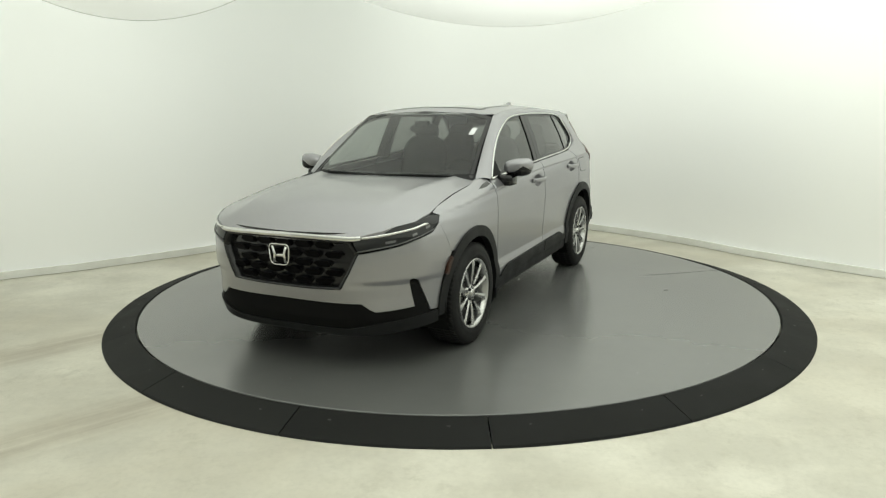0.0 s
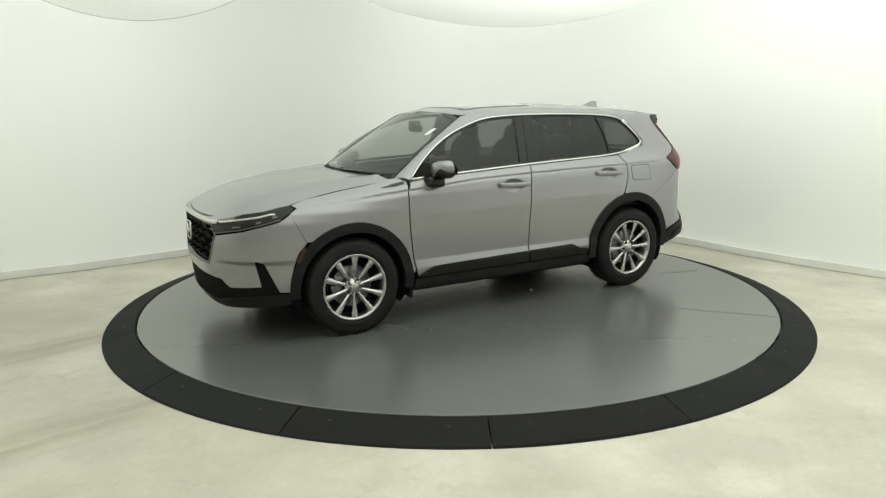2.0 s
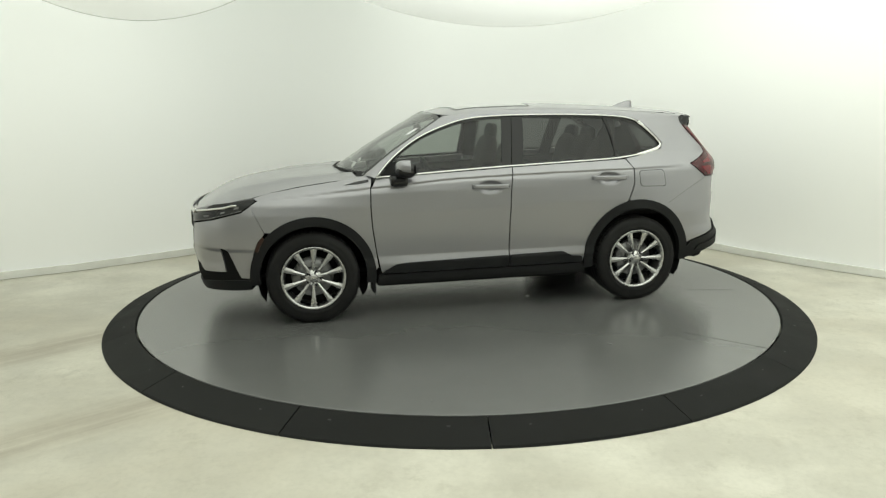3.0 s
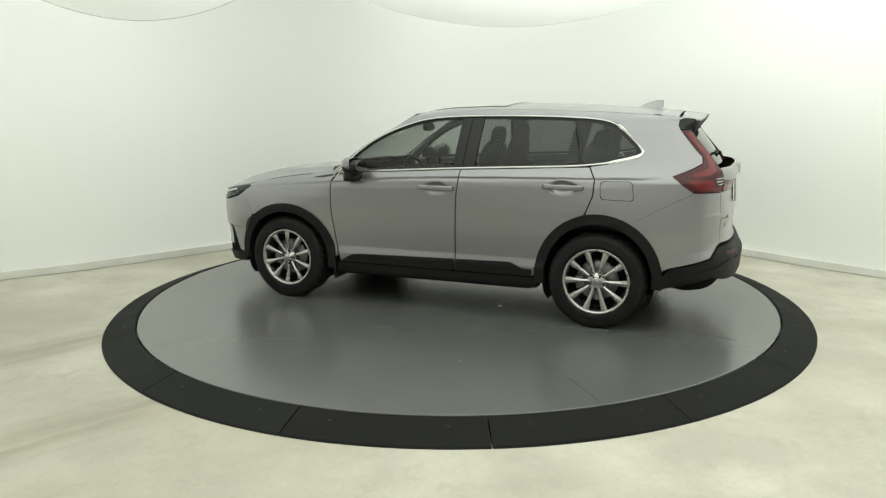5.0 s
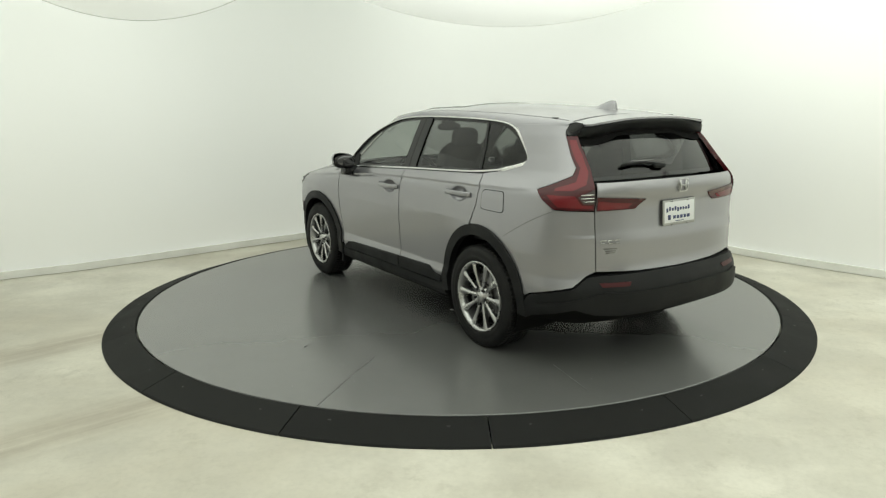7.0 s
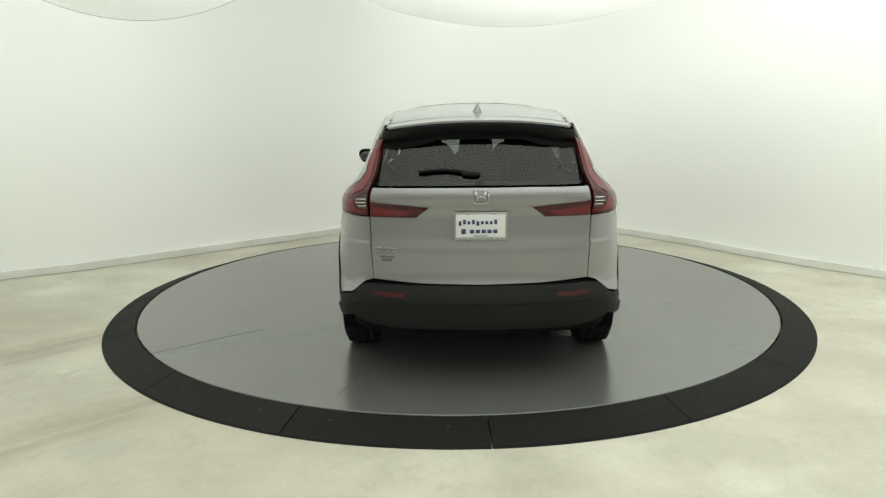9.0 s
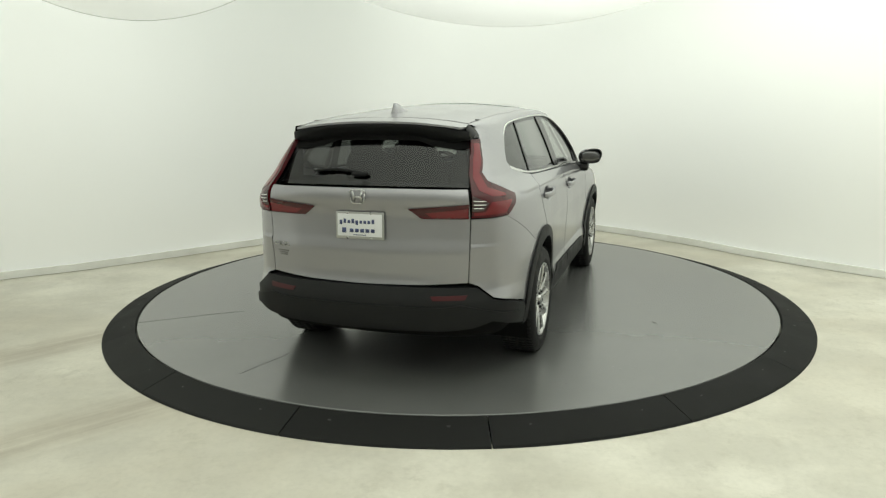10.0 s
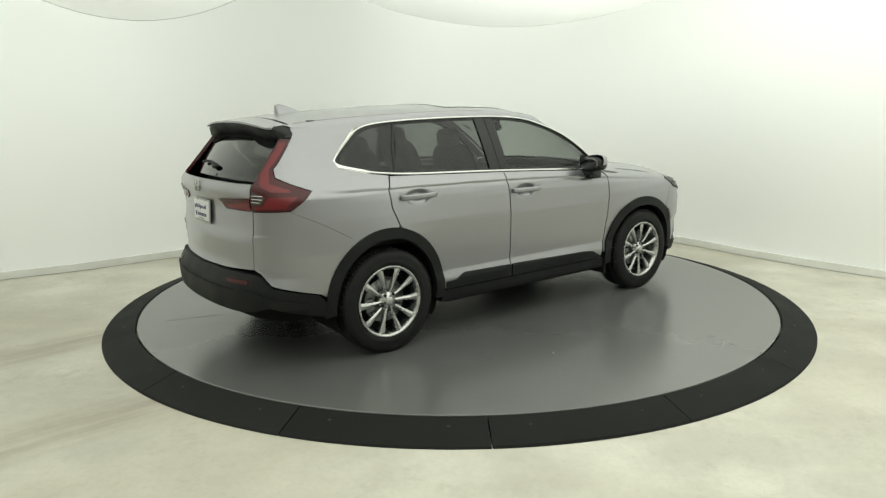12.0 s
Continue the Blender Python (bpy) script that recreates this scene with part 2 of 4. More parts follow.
def build_ring():
    """Sixteen sloping rubber ramp pieces round the platform."""
    ring = tagged(new("ramp_ring"), "black rubber ramp ring in sixteen bolted segments", "ramp", kind="")
    step = 2 * math.pi / 16
    for k in range(16):
        a0 = radians(-86.5) + k * step + 0.0012
        bm = bmesh.new()
        prof = [(R_DISC + 0.004, -0.055), (R_DISC + 0.004, -0.006), (R_DISC + 0.012, 0.0), (R_RING - 0.01, FLOOR + 0.012), (R_RING, FLOOR + 0.004), (R_RING, FLOOR + 0.0005)]
        rows = []
        lift = random.uniform(0, 0.003)
        for i in range(13):
            a = a0 + (step - 0.0024) * i / 12
            rows.append([bm.verts.new((r * math.cos(a), r * math.sin(a), z + (lift if j in (2, 3) else 0))) for j, (r, z) in enumerate(prof)])
        for p, q in zip(rows, rows[1:]):
            for j in range(len(prof)):
                bm.faces.new((p[j], p[(j + 1) % len(prof)], q[(j + 1) % len(prof)], q[j]))
        bm.faces.new(rows[0]), bm.faces.new(rows[-1][::-1])
        seg = part("ramp_segment", bm, M["rubber"], ring, smooth=False)
        for f in (0.2, 0.8):
            bm = bmesh.new()
            a = a0 + step * f
            m = Matrix.Translation((2.80 * math.cos(a), 2.80 * math.sin(a), -0.025))
            bmesh.ops.create_cone(bm, cap_ends=True, segments=10, radius1=0.013, radius2=0.010, depth=0.012, matrix=m)
            part("bolt", bm, M["steel"], seg)


build_shell()
turntable = build_turntable()
build_ring()


# ---- the car: materials ----
def car_materials():
    p = Mat("silver_metallic_paint", (0.50, 0.50, 0.49), 0.34, 0.74)
    fl = p.noise(900, 2, 0.5)
    p.colour(p.ramp(fl, [(0.3, (0.262, 0.259, 0.274)), (0.7, (0.376, 0.372, 0.393))]))
    p.set("Coat Weight", 0.7), p.set("Coat Roughness", 0.04)
    p.rough(p.noise(5, 3), 0.29, 0.33)
    M["paint"] = p.m
    c = Mat("black_textured_plastic", (0.012, 0.0125, 0.013), 0.6, Specular_IOR_Level=0.2)
    c.bump(c.noise(350, 2), 0.12, 0.001), c.rough(c.noise(7, 4), 0.48, 0.62)
    M["plastic"] = c.m
    M["gloss_black"] = Mat("gloss_black_plastic", (0.010, 0.010, 0.011), 0.18, Specular_IOR_Level=0.4).m
    M["dark"] = Mat("black_underbody", (0.008, 0.008, 0.008), 0.85, Specular_IOR_Level=0.1).m
    M["chrome"] = Mat("bright_chrome", (0.70, 0.70, 0.69), 0.14, 1.0).m
    a = Mat("machined_alloy", (0.52, 0.52, 0.515), 0.28, 1.0)
    a.rough(a.noise(12, 3), 0.22, 0.34)
    M["alloy"] = a.m
    M["alloy_dark"] = Mat("dark_grey_alloy", (0.16, 0.16, 0.16), 0.4, 0.9).m
    t = Mat("tyre_rubber", (0.009, 0.009, 0.009), 0.68, Specular_IOR_Level=0.3)
    t.bump(t.noise(140, 3), 0.25, 0.002), t.rough(t.noise(9, 4), 0.6, 0.78)
    M["tyre"] = t.m
    s = Mat("charcoal_seat_cloth", (0.014, 0.0145, 0.015), 0.9, Specular_IOR_Level=0.15)
    s.bump(s.noise(220, 3), 0.3, 0.002)
    M["cloth"] = s.m
    i = Mat("grey_interior_trim", (0.014, 0.014, 0.0145), 0.75, Specular_IOR_Level=0.2)
    i.bump(i.noise(180, 3), 0.15, 0.001)
    M["trim"] = i.m
    M["red"] = Mat("deep_red_lamp_lens", (0.155, 0.005, 0.010), 0.15, Coat_Weight=0.2).m
    M["red_dark"] = Mat("dark_red_lamp_lens", (0.058, 0.0035, 0.006), 0.2).m
    M["red_reflector"] = Mat("dark_red_bumper_reflector", (0.05, 0.0035, 0.005), 0.4, Specular_IOR_Level=0.3).m
    M["grille_black"] = Mat("satin_black_grille", (0.004, 0.004, 0.0043), 0.5, Specular_IOR_Level=0.08).m
    M["clear"] = Mat("smoked_clear_lens", (0.075, 0.055, 0.055), 0.2, 0.2).m
    M["amber"] = Mat("amber_marker_lens", (0.040, 0.014, 0.007), 0.3).m
    M["lamp_black"] = Mat("smoked_headlamp_lens", (0.012, 0.0125, 0.013), 0.10, Specular_IOR_Level=0.35).m
    M["plate_white"] = Mat("white_plate_card", (0.74, 0.75, 0.76), 0.4).m
    M["blue_ink"] = Mat("blue_print", (0.045, 0.06, 0.15), 0.5).m
    M["grey_metal"] = Mat("grey_plate_frame", (0.42, 0.42, 0.41), 0.35, 0.7).m
    M["cloth_grey"] = Mat("grey_headliner_cloth", (0.11, 0.11, 0.105), 0.9).m
    M["mirror"] = Mat("mirror_glass", (0.14, 0.14, 0.145), 0.03, 1.0).m
    M["brake"] = Mat("brake_disc_steel", (0.22, 0.22, 0.22), 0.4, 0.9).m

    def glass(name, tint):
        g = Mat(name, (0, 0, 0))
        out = g.t.nodes["Material Output"]
        g.t.nodes.remove(g.b)
        face = g.node("ShaderNodeLayerWeight", Blend=0.5)
        power = g.node("ShaderNodeMath")
        power.operation = "POWER"
        power.inputs[1].default_value = 4.0
        g.link(face.outputs["Facing"], power.inputs[0])
        fres = g.node("ShaderNodeMath")
        fres.operation = "MULTIPLY_ADD"
        fres.inputs[1].default_value, fres.inputs[2].default_value = 0.85, 0.04
        g.link(power.outputs[0], fres.inputs[0])
        tr = g.node("ShaderNodeBsdfTransparent", Color=(*tint, 1))
        gl = g.node("ShaderNodeBsdfGlossy", Color=(1, 1, 1, 1), Roughness=0.02)
        mx = g.node("ShaderNodeMixShader")
        g.link(fres.outputs[0], mx.inputs[0]), g.link(tr.outputs[0], mx.inputs[1]), g.link(gl.outputs[0], mx.inputs[2])
        g.link(mx.outputs[0], out.inputs["Surface"])
        return g.m
    M["glass"] = glass("clear_windscreen_glass", (0.62, 0.65, 0.63))
    M["glass_front"] = glass("lightly_tinted_glass", (0.50, 0.53, 0.51))
    M["glass_rear"] = glass("privacy_tinted_glass", (0.28, 0.29, 0.285))
    M["sunroof"] = Mat("sunroof_glass", (0.30, 0.31, 0.30), 0.06, Coat_Weight=1.0).m


car_materials()


# ---- the car: its outer skin as smooth surfaces, x forward, y to its left ----
def gauss(a, sigma, axis):
    n = max(int(sigma * 3), 1)
    k = np.exp(-0.5 * (np.arange(-n, n + 1) / sigma) ** 2)
    k /= k.sum()
    pad = [(n, n) if i == axis else (0, 0) for i in range(a.ndim)]
    return np.apply_along_axis(lambda v: np.convolve(v, k, "valid"), axis, np.pad(a, pad, mode="edge"))


OUTLINE = [(2.31, 0.0), (2.305, 0.2), (2.28, 0.4), (2.22, 0.58), (2.11, 0.73), (1.95, 0.84), (1.76, 0.895), (1.5, 0.918), (1.0, 0.925),
           (0.0, 0.925), (-1.0, 0.925), (-1.5, 0.92), (-1.8, 0.90), (-2.0, 0.855), (-2.14, 0.76), (-2.225, 0.6), (-2.275, 0.35), (-2.295, 0.0)]


def base_curve():
    pts = np.array([(OUTLINE[1][0], -OUTLINE[1][1])] + OUTLINE + [(OUTLINE[-2][0], -OUTLINE[-2][1])])
    out = []
    for i in range(1, len(pts) - 2):
        p0, p1, p2, p3 = pts[i - 1:i + 3]
        for t in np.linspace(0, 1, 60, endpoint=False):
            out.append(0.5 * (2 * p1 + (p2 - p0) * t + (2 * p0 - 5 * p1 + 4 * p2 - p3) * t ** 2 + (3 * p1 - p0 - 3 * p2 + p3) * t ** 3))
    out.append(pts[-2])
    return np.array(out)


CURVE = base_curve()
ARC = np.concatenate([[0], np.cumsum(np.hypot(*np.diff(CURVE, axis=0).T))])
LENGTH = ARC[-1]
TANG = np.gradient(CURVE, axis=0)
TANG /= np.hypot(TANG[:, 0], TANG[:, 1])[:, None]
NORM = np.stack([-TANG[:, 1], TANG[:, 0]], 1)
NORM *= np.where((NORM * (CURVE - np.array([0, 0.0]))).sum(1) < 0, -1, 1)[:, None]
NORM = gauss(NORM, 30, 0)
NORM[0], NORM[-1] = (1, 0), (-1, 0)


def sx(x):
    return float(np.interp(-x, -CURVE[:, 0], ARC))


HALF = int(np.argmax(CURVE[:, 1]))


def sf(y):
    return float(np.interp(y, CURVE[:HALF, 1], ARC[:HALF]))


def sr(y):
    return float(np.interp(-y, -CURVE[HALF:, 1], ARC[HALF:]))


STATIONS = [
    (0.0, [(.18, -.16), (.26, -.07), (.36, -.03), (.48, -.02), (.56, -.005), (.70, 0), (.82, -.012), (.90, -.04), (1.0, -.2)]),
    (sf(.5), [(.18, -.15), (.26, -.06), (.36, -.03), (.48, -.02), (.56, -.005), (.72, 0), (.84, -.01), (.92, -.05), (1.02, -.2)]),
    (sf(.74), [(.18, -.12), (.26, -.05), (.36, -.02), (.44, -.022), (.50, -.030), (.585, -.026), (.612, -.002), (.78, 0), (.88, -.015), (.95, -.055), (1.02, -.17)]),
    (sx(1.76), [(.18, -.08), (.3, -.03), (.5, -.01), (.7, 0), (.86, -.008), (.94, -.03), (.98, -.065), (1.02, -.14), (1.06, -.24)]),
    (sx(1.35), [(.18, -.08), (.3, -.03), (.5, -.01), (.8, .004), (.92, -.012), (.99, -.035), (1.04, -.085), (1.075, -.165), (1.12, -.26)]),
    (sx(0.95), [(.18, -.09), (.3, -.04), (.42, -.03), (.5, -.04), (.7, -.028), (.9, -.02), (1.0, -.03), (1.045, -.046), (1.07, -.066), (1.09, -.10), (1.125, -.17), (1.16, -.22)]),
    (sx(0.7), [(.18, -.1), (.3, -.045), (.44, -.032), (.5, -.05), (.62, -.042), (.85, -.028), (1.0, -.034), (1.058, -.046), (1.085, -.058), (1.13, -.088), (1.25, -.13)]),
    (sx(0.0), [(.18, -.1), (.3, -.045), (.44, -.032), (.5, -.05), (.62, -.042), (.85, -.028), (1.01, -.036), (1.075, -.047), (1.10, -.060), (1.17, -.093), (1.25, -.13)]),
    (sx(-0.9), [(.18, -.1), (.3, -.045), (.44, -.03), (.5, -.045), (.64, -.035), (.88, -.02), (1.05, -.036), (1.106, -.049), (1.135, -.064), (1.2, -.10), (1.3, -.145), (1.56, -.27)]),
    (sx(-1.35), [(.18, -.08), (.3, -.03), (.5, -.01), (.8, .004), (.95, -.015), (1.06, -.036), (1.119, -.053), (1.15, -.076), (1.22, -.143), (1.3, -.175), (1.46, -.238), (1.56, -.285)]),
    (sx(-1.82), [(.18, -.1), (.3, -.04), (.5, -.01), (.75, -.005), (.95, -.025), (1.1, -.046), (1.128, -.058), (1.16, -.088), (1.25, -.160), (1.35, -.212), (1.47, -.262), (1.56, -.31)]),
    (sx(-2.12), [(.18, -.16), (.3, -.05), (.42, 0), (.55, 0), (.62, -.03), (.8, -.035), (1.0, -.03), (1.1, -.03), (1.16, -.05), (1.25, -.12), (1.35, -.19), (1.47, -.29), (1.56, -.36)]),
    (sr(.5), [(.18, -.2), (.3, -.06), (.4, .02), (.55, .03), (.63, -.005), (.66, -.03), (.8, -.026), (.872, -.033), (.95, -.042), (1.06, -.045), (1.12, -.015), (1.18, -.01), (1.22, -.05), (1.35, -.18), (1.5, -.3)]),
    (LENGTH, [(.18, -.2), (.3, -.06), (.4, .02), (.55, .03), (.63, -.005), (.66, -.03), (.8, -.026), (.872, -.033), (.95, -.042), (1.06, -.045), (1.12, -.015), (1.18, -.01), (1.22, -.05), (1.35, -.18), (1.5, -.3)]),
]
ZS = np.linspace(0.1, 1.7, 321)
SS = np.linspace(0, LENGTH, 481)


def bulge_table():
    rows = np.array([np.interp(ZS, *np.array(prof).T) for _, prof in STATIONS])
    rows = gauss(rows, 0.7, 1)
    st = [s for s, _ in STATIONS]
    table = np.array([np.interp(SS, st, rows[:, j]) for j in range(len(ZS))]).T
    return gauss(table, 9.0, 0)


BULGE = bulge_table()


LEDGE_S = [sx(x) for x in (1.74, 1.35, 1.0, 0.7, 0.3, -0.18, -0.67, -1.1, -1.4, -1.82)]
LEDGE_Z = [0.976, 1.002, 1.034, 1.054, 1.087, 1.103, 1.114, 1.120, 1.124, 1.136]
CUPS = [(sx(-0.072), 1.016), (sx(-1.085), 1.053)]


def relief(a, z):
    """The sharp ledge under the windows, and the hollows behind the door handles."""
    d = 0.0
    if LEDGE_S[0] < a < LEDGE_S[-1]:
        h = z - float(np.interp(a, LEDGE_S, LEDGE_Z))
        size = 0.0105 * min(1.0, (a - LEDGE_S[0]) / 0.15, (LEDGE_S[-1] - a) / 0.08)
        if 0.0 < h < 0.065:
            d += size * (h / 0.005 if h < 0.005 else 1 - (h - 0.005) / 0.06)
        elif -0.020 < h <= 0.0:
            d -= 0.3 * size * (1 + h / 0.020)
    if a > 5.0:
        h = z - 0.872
        size = 0.011 * min(1.0, (a - 5.0) / 0.3)
        if -0.10 < h < 0.0:
            d += size * (1 + h / 0.10)
        elif 0.0 <= h < 0.010:
            d += size * (1 - h / 0.010)
    for cs, cz in CUPS:
        r = ((a - cs) / 0.092) ** 2 + ((z - cz) / 0.052) ** 2
        if r < 1.0:
            d -= 0.024 * min(1.0, (1 - r) * 1.7)
    return d


def skin(s, z, off=0.0):
    """The body's side, front and rear: s runs along the outline from the front's middle (negative on the right)."""
    a = min(abs(s), LENGTH)
    fi, fj = a / LENGTH * 480, (z - 0.1) / 1.6 * 320
    i, j = min(int(fi), 479), min(max(int(fj), 0), 319)
    u, v = fi - i, fj - j
    d = (BULGE[i, j] * (1 - u) + BULGE[i + 1, j] * u) * (1 - v) + (BULGE[i, j + 1] * (1 - u) + BULGE[i + 1, j + 1] * u) * v + off + relief(a, z)
    x, y = np.interp(a, ARC, CURVE[:, 0]) + np.interp(a, ARC, NORM[:, 0]) * d, np.interp(a, ARC, CURVE[:, 1]) + np.interp(a, ARC, NORM[:, 1]) * d
    return Vector((x, math.copysign(max(y, 0.0), s), z))


def cabin_y(x, z):
    h = z - 1.12
    back, front = max(0.0, -x - 0.9), max(0.0, x - 0.3)
    return 0.832 - 0.30 * h - 0.20 * h * h - 0.105 * back ** 1.6 - 0.03 * front ** 2


def flank(side):
    return lambda x, z, off=0.0: Vector((x, side * (cabin_y(x, z) + off), z + off * 0.3))


def screen(y, z, off=0.0):
    h = z - 1.14
    return Vector((1.095 - 1.50 * h - 0.35 * h * h - 0.37 * y * y + off * 0.55, y, z + off * 0.83))


def rear_glass(y, z, off=0.0):
    h = z - 1.21
    return Vector((-2.155 + 0.60 * h + 0.45 * h * h + 0.20 * y * y - off * 0.85, y, z + off * 0.5))


ROOF_X = [-2.05, -1.95, -1.7, -1.3, -0.8, -0.4, 0.0, 0.24, 0.36, 0.5]
ROOF_Z = [1.572, 1.586, 1.615, 1.645, 1.669, 1.673, 1.659, 1.622, 1.588, 1.53]
HOOD_X = [0.95, 1.05, 1.25, 1.46, 1.7, 1.9, 2.05, 2.15, 2.22, 2.28]
HOOD_Z = [1.142, 1.142, 1.137, 1.122, 1.093, 1.055, 1.004, 0.958, 0.915, 0.865]
DENSE = np.linspace(-2.3, 2.3, 461)
ROOF_D = gauss(np.interp(DENSE, ROOF_X, ROOF_Z), 5, 0)
HOOD_D = gauss(np.interp(DENSE, HOOD_X, HOOD_Z), 4, 0)


def roof(x, y, off=0.0):
    return Vector((x, y, np.interp(x, DENSE, ROOF_D) - 0.055 * (abs(y) / 0.6) ** 2.4 + off))


def hood(x, y, off=0.0):
    drop = np.interp(x, [1.0, 1.3, 1.7, 2.0, 2.2], [0.035, 0.055, 0.076, 0.076, 0.050])
    crease = 0.025 * math.exp(-abs(abs(y) - np.interp(x, [1.0, 2.0], [0.60, 0.51])) / 0.06)
    nose = 0.017 * max(0.0, 1 - (abs(x - 1.98) / (0.5 if x < 1.98 else 0.2))) * (1 - (y / 0.85) ** 2)
    return Vector((x, y, np.interp(x, DENSE, HOOD_D) - drop * (abs(y) / 0.75) ** 2.6 + crease * max(0.0, min(1, (2.15 - x) / 0.6)) + nose + off))


# ---- panels cut out of those surfaces ----
def shrink(poly, gap):
    """Moves a polygon's edges inwards by gap."""
    n = len(poly)
    area = sum(poly[i][0] * poly[(i + 1) % n][1] - poly[(i + 1) % n][0] * poly[i][1] for i in range(n))
    sign = 1 if area > 0 else -1
    out = []
    for i in range(n):
        p, a, b = Vector(poly[i]), Vector(poly[i - 1]), Vector(poly[(i + 1) % n])
        e1, e2 = (p - a).normalized(), (b - p).normalized()
        n1, n2 = Vector((-e1.y, e1.x)) * sign, Vector((-e2.y, e2.x)) * sign
        m = (n1 + n2)
        m = m.normalized() if m.length > 1e-6 else n1
        out.append(tuple(p + m * min(gap / max(m.dot(n1), 0.4), gap * 2.5)))
    return out


def rounded(poly, r=0.02, n=3):
    """Rounds a polygon's corners."""
    out = []
    k = len(poly)
    for i in range(k):
        p, a, b = Vector(poly[i]), Vector(poly[i - 1]), Vector(poly[(i + 1) % k])
        ra, rb = min(r, (a - p).length * 0.45), min(r, (b - p).length * 0.45)
        p1, p2 = p + (a - p).normalized() * ra, p + (b - p).normalized() * rb
        for q in range(n + 1):
            t = q / n
            out.append(tuple(p1 * (1 - t) ** 2 + p * 2 * t * (1 - t) + p2 * t * t))
    return out


def mirrored(half):
    """A whole symmetric polygon from its half with u >= 0, that begins and ends on the middle."""
    return half + [(-u, v) for u, v in reversed(half) if abs(u) > 1e-6]


def across(half):
    """The same for (x, y) outlines, mirrored in y."""
    return half + [(u, -v) for u, v in reversed(half) if abs(v) > 1e-6]


def flip(poly, side):
    return [(u * side, v) for u, v in poly]


def panel(name, f, poly, mat, parent, cell=0.035, off=0.0, lip=0.014, gap=0.0025, label="", both=False):
    """A sheet of the surface f inside a polygon, with its edges turned in."""
    poly = shrink(poly, gap) if gap else poly
    bm = bmesh.new()
    bm.faces.new([bm.verts.new((u, v, 0)) for u, v in poly])
    lo, hi = np.min(poly, axis=0), np.max(poly, axis=0)
    for ax in (0, 1):
        k = max(int(math.ceil((hi[ax] - lo[ax]) / (cell * 0.28 if ax and f is skin and cell < 0.05 else cell))), 1)
        no = (1, 0, 0) if ax == 0 else (0, 1, 0)
        for i in range(1, k):
            c = lo[ax] + (hi[ax] - lo[ax]) * i / k
            bmesh.ops.bisect_plane(bm, geom=bm.verts[:] + bm.edges[:] + bm.faces[:], plane_co=(c, 0, 0) if ax == 0 else (0, c, 0), plane_no=no, dist=1e-5)
    bmesh.ops.triangulate(bm, faces=[q for q in bm.faces if len(q.verts) > 4])
    edge = [e for e in bm.edges if e.is_boundary]
    if lip:
        made = bmesh.ops.extrude_edge_only(bm, edges=edge)["geom"]
        for v in made:
            if isinstance(v, bmesh.types.BMVert):
                v.co.z = -1
        for e in edge:
            e.smooth = False
    for v in bm.verts:
        v.co = f(v.co.x, v.co.y, off if v.co.z > -0.5 else off - lip)
    return part(name, bm, mat, parent, label)


def loft(bm, rows):
    """A sheet through rows of points."""
    g = [[bm.verts.new(p) for p in r] for r in rows]
    for a, b in zip(g, g[1:]):
        for i in range(len(a) - 1):
            bm.faces.new((a[i], a[i + 1], b[i + 1], b[i]))


def lathe(bm, prof, n=48, m=None):
    """Turns a profile of (radius, y) about the y axis."""
    rings = []
    for r, y in prof:
        rings.append([bm.verts.new((r * math.cos(2 * math.pi * k / n), y, r * math.sin(2 * math.pi * k / n))) for k in range(n)])
    for a, b in zip(rings, rings[1:]):
        for k in range(n):
            bm.faces.new((a[k], a[(k + 1) % n], b[(k + 1) % n], b[k]))
    if m:
        bmesh.ops.transform(bm, matrix=m, verts=[v for r in rings for v in r])
    return rings


def arch(cx, cz, rx, rz, a0, a1, n=14):
    return [(cx + rx * math.cos(radians(a0 + (a1 - a0) * i / n)), cz + rz * math.sin(radians(a0 + (a1 - a0) * i / n))) for i in range(n + 1)]


def S(pts):
    """From (x, z) on the flank to (s, z)."""
    return [(sx(x), z) for x, z in pts]


def blob(bm, centre, size, m=None, power=0.75, seg=20):
    """A rounded, slightly boxy lump."""
    made = bmesh.ops.create_uvsphere(bm, u_segments=seg, v_segments=seg // 2 + 2, radius=1)["verts"]
    for v in made:
        v.co = Vector([math.copysign(abs(c) ** power, c) * h for c, h in zip(v.co, size)])
        v.co = (m @ v.co if m else v.co) + Vector(centre)
    return made


# side window outline, (x, z)
BELT = [(0.835, 1.116), (0.36, 1.143), (-0.22, 1.172), (-0.75, 1.191), (-1.2, 1.206), (-1.45, 1.238), (-1.63, 1.280)]
HEAD = [(-1.645, 1.32), (-1.585, 1.38), (-1.48, 1.475), (-1.39, 1.525), (-1.27, 1.548), (-1.02, 1.564), (-0.6, 1.574), (-0.22, 1.572), (0.0, 1.56), (0.15, 1.537), (0.33, 1.478), (0.45, 1.428), (0.57, 1.362), (0.72, 1.247)]


def at(line, x):
    xs = [p[0] for p in line]
    return float(np.interp(-x, [-q for q in xs], [p[1] for p in line]))


def head_at(x):
    pts = sorted(HEAD + [BELT[0]])
    return float(np.interp(x, [p[0] for p in pts], [p[1] for p in pts]))


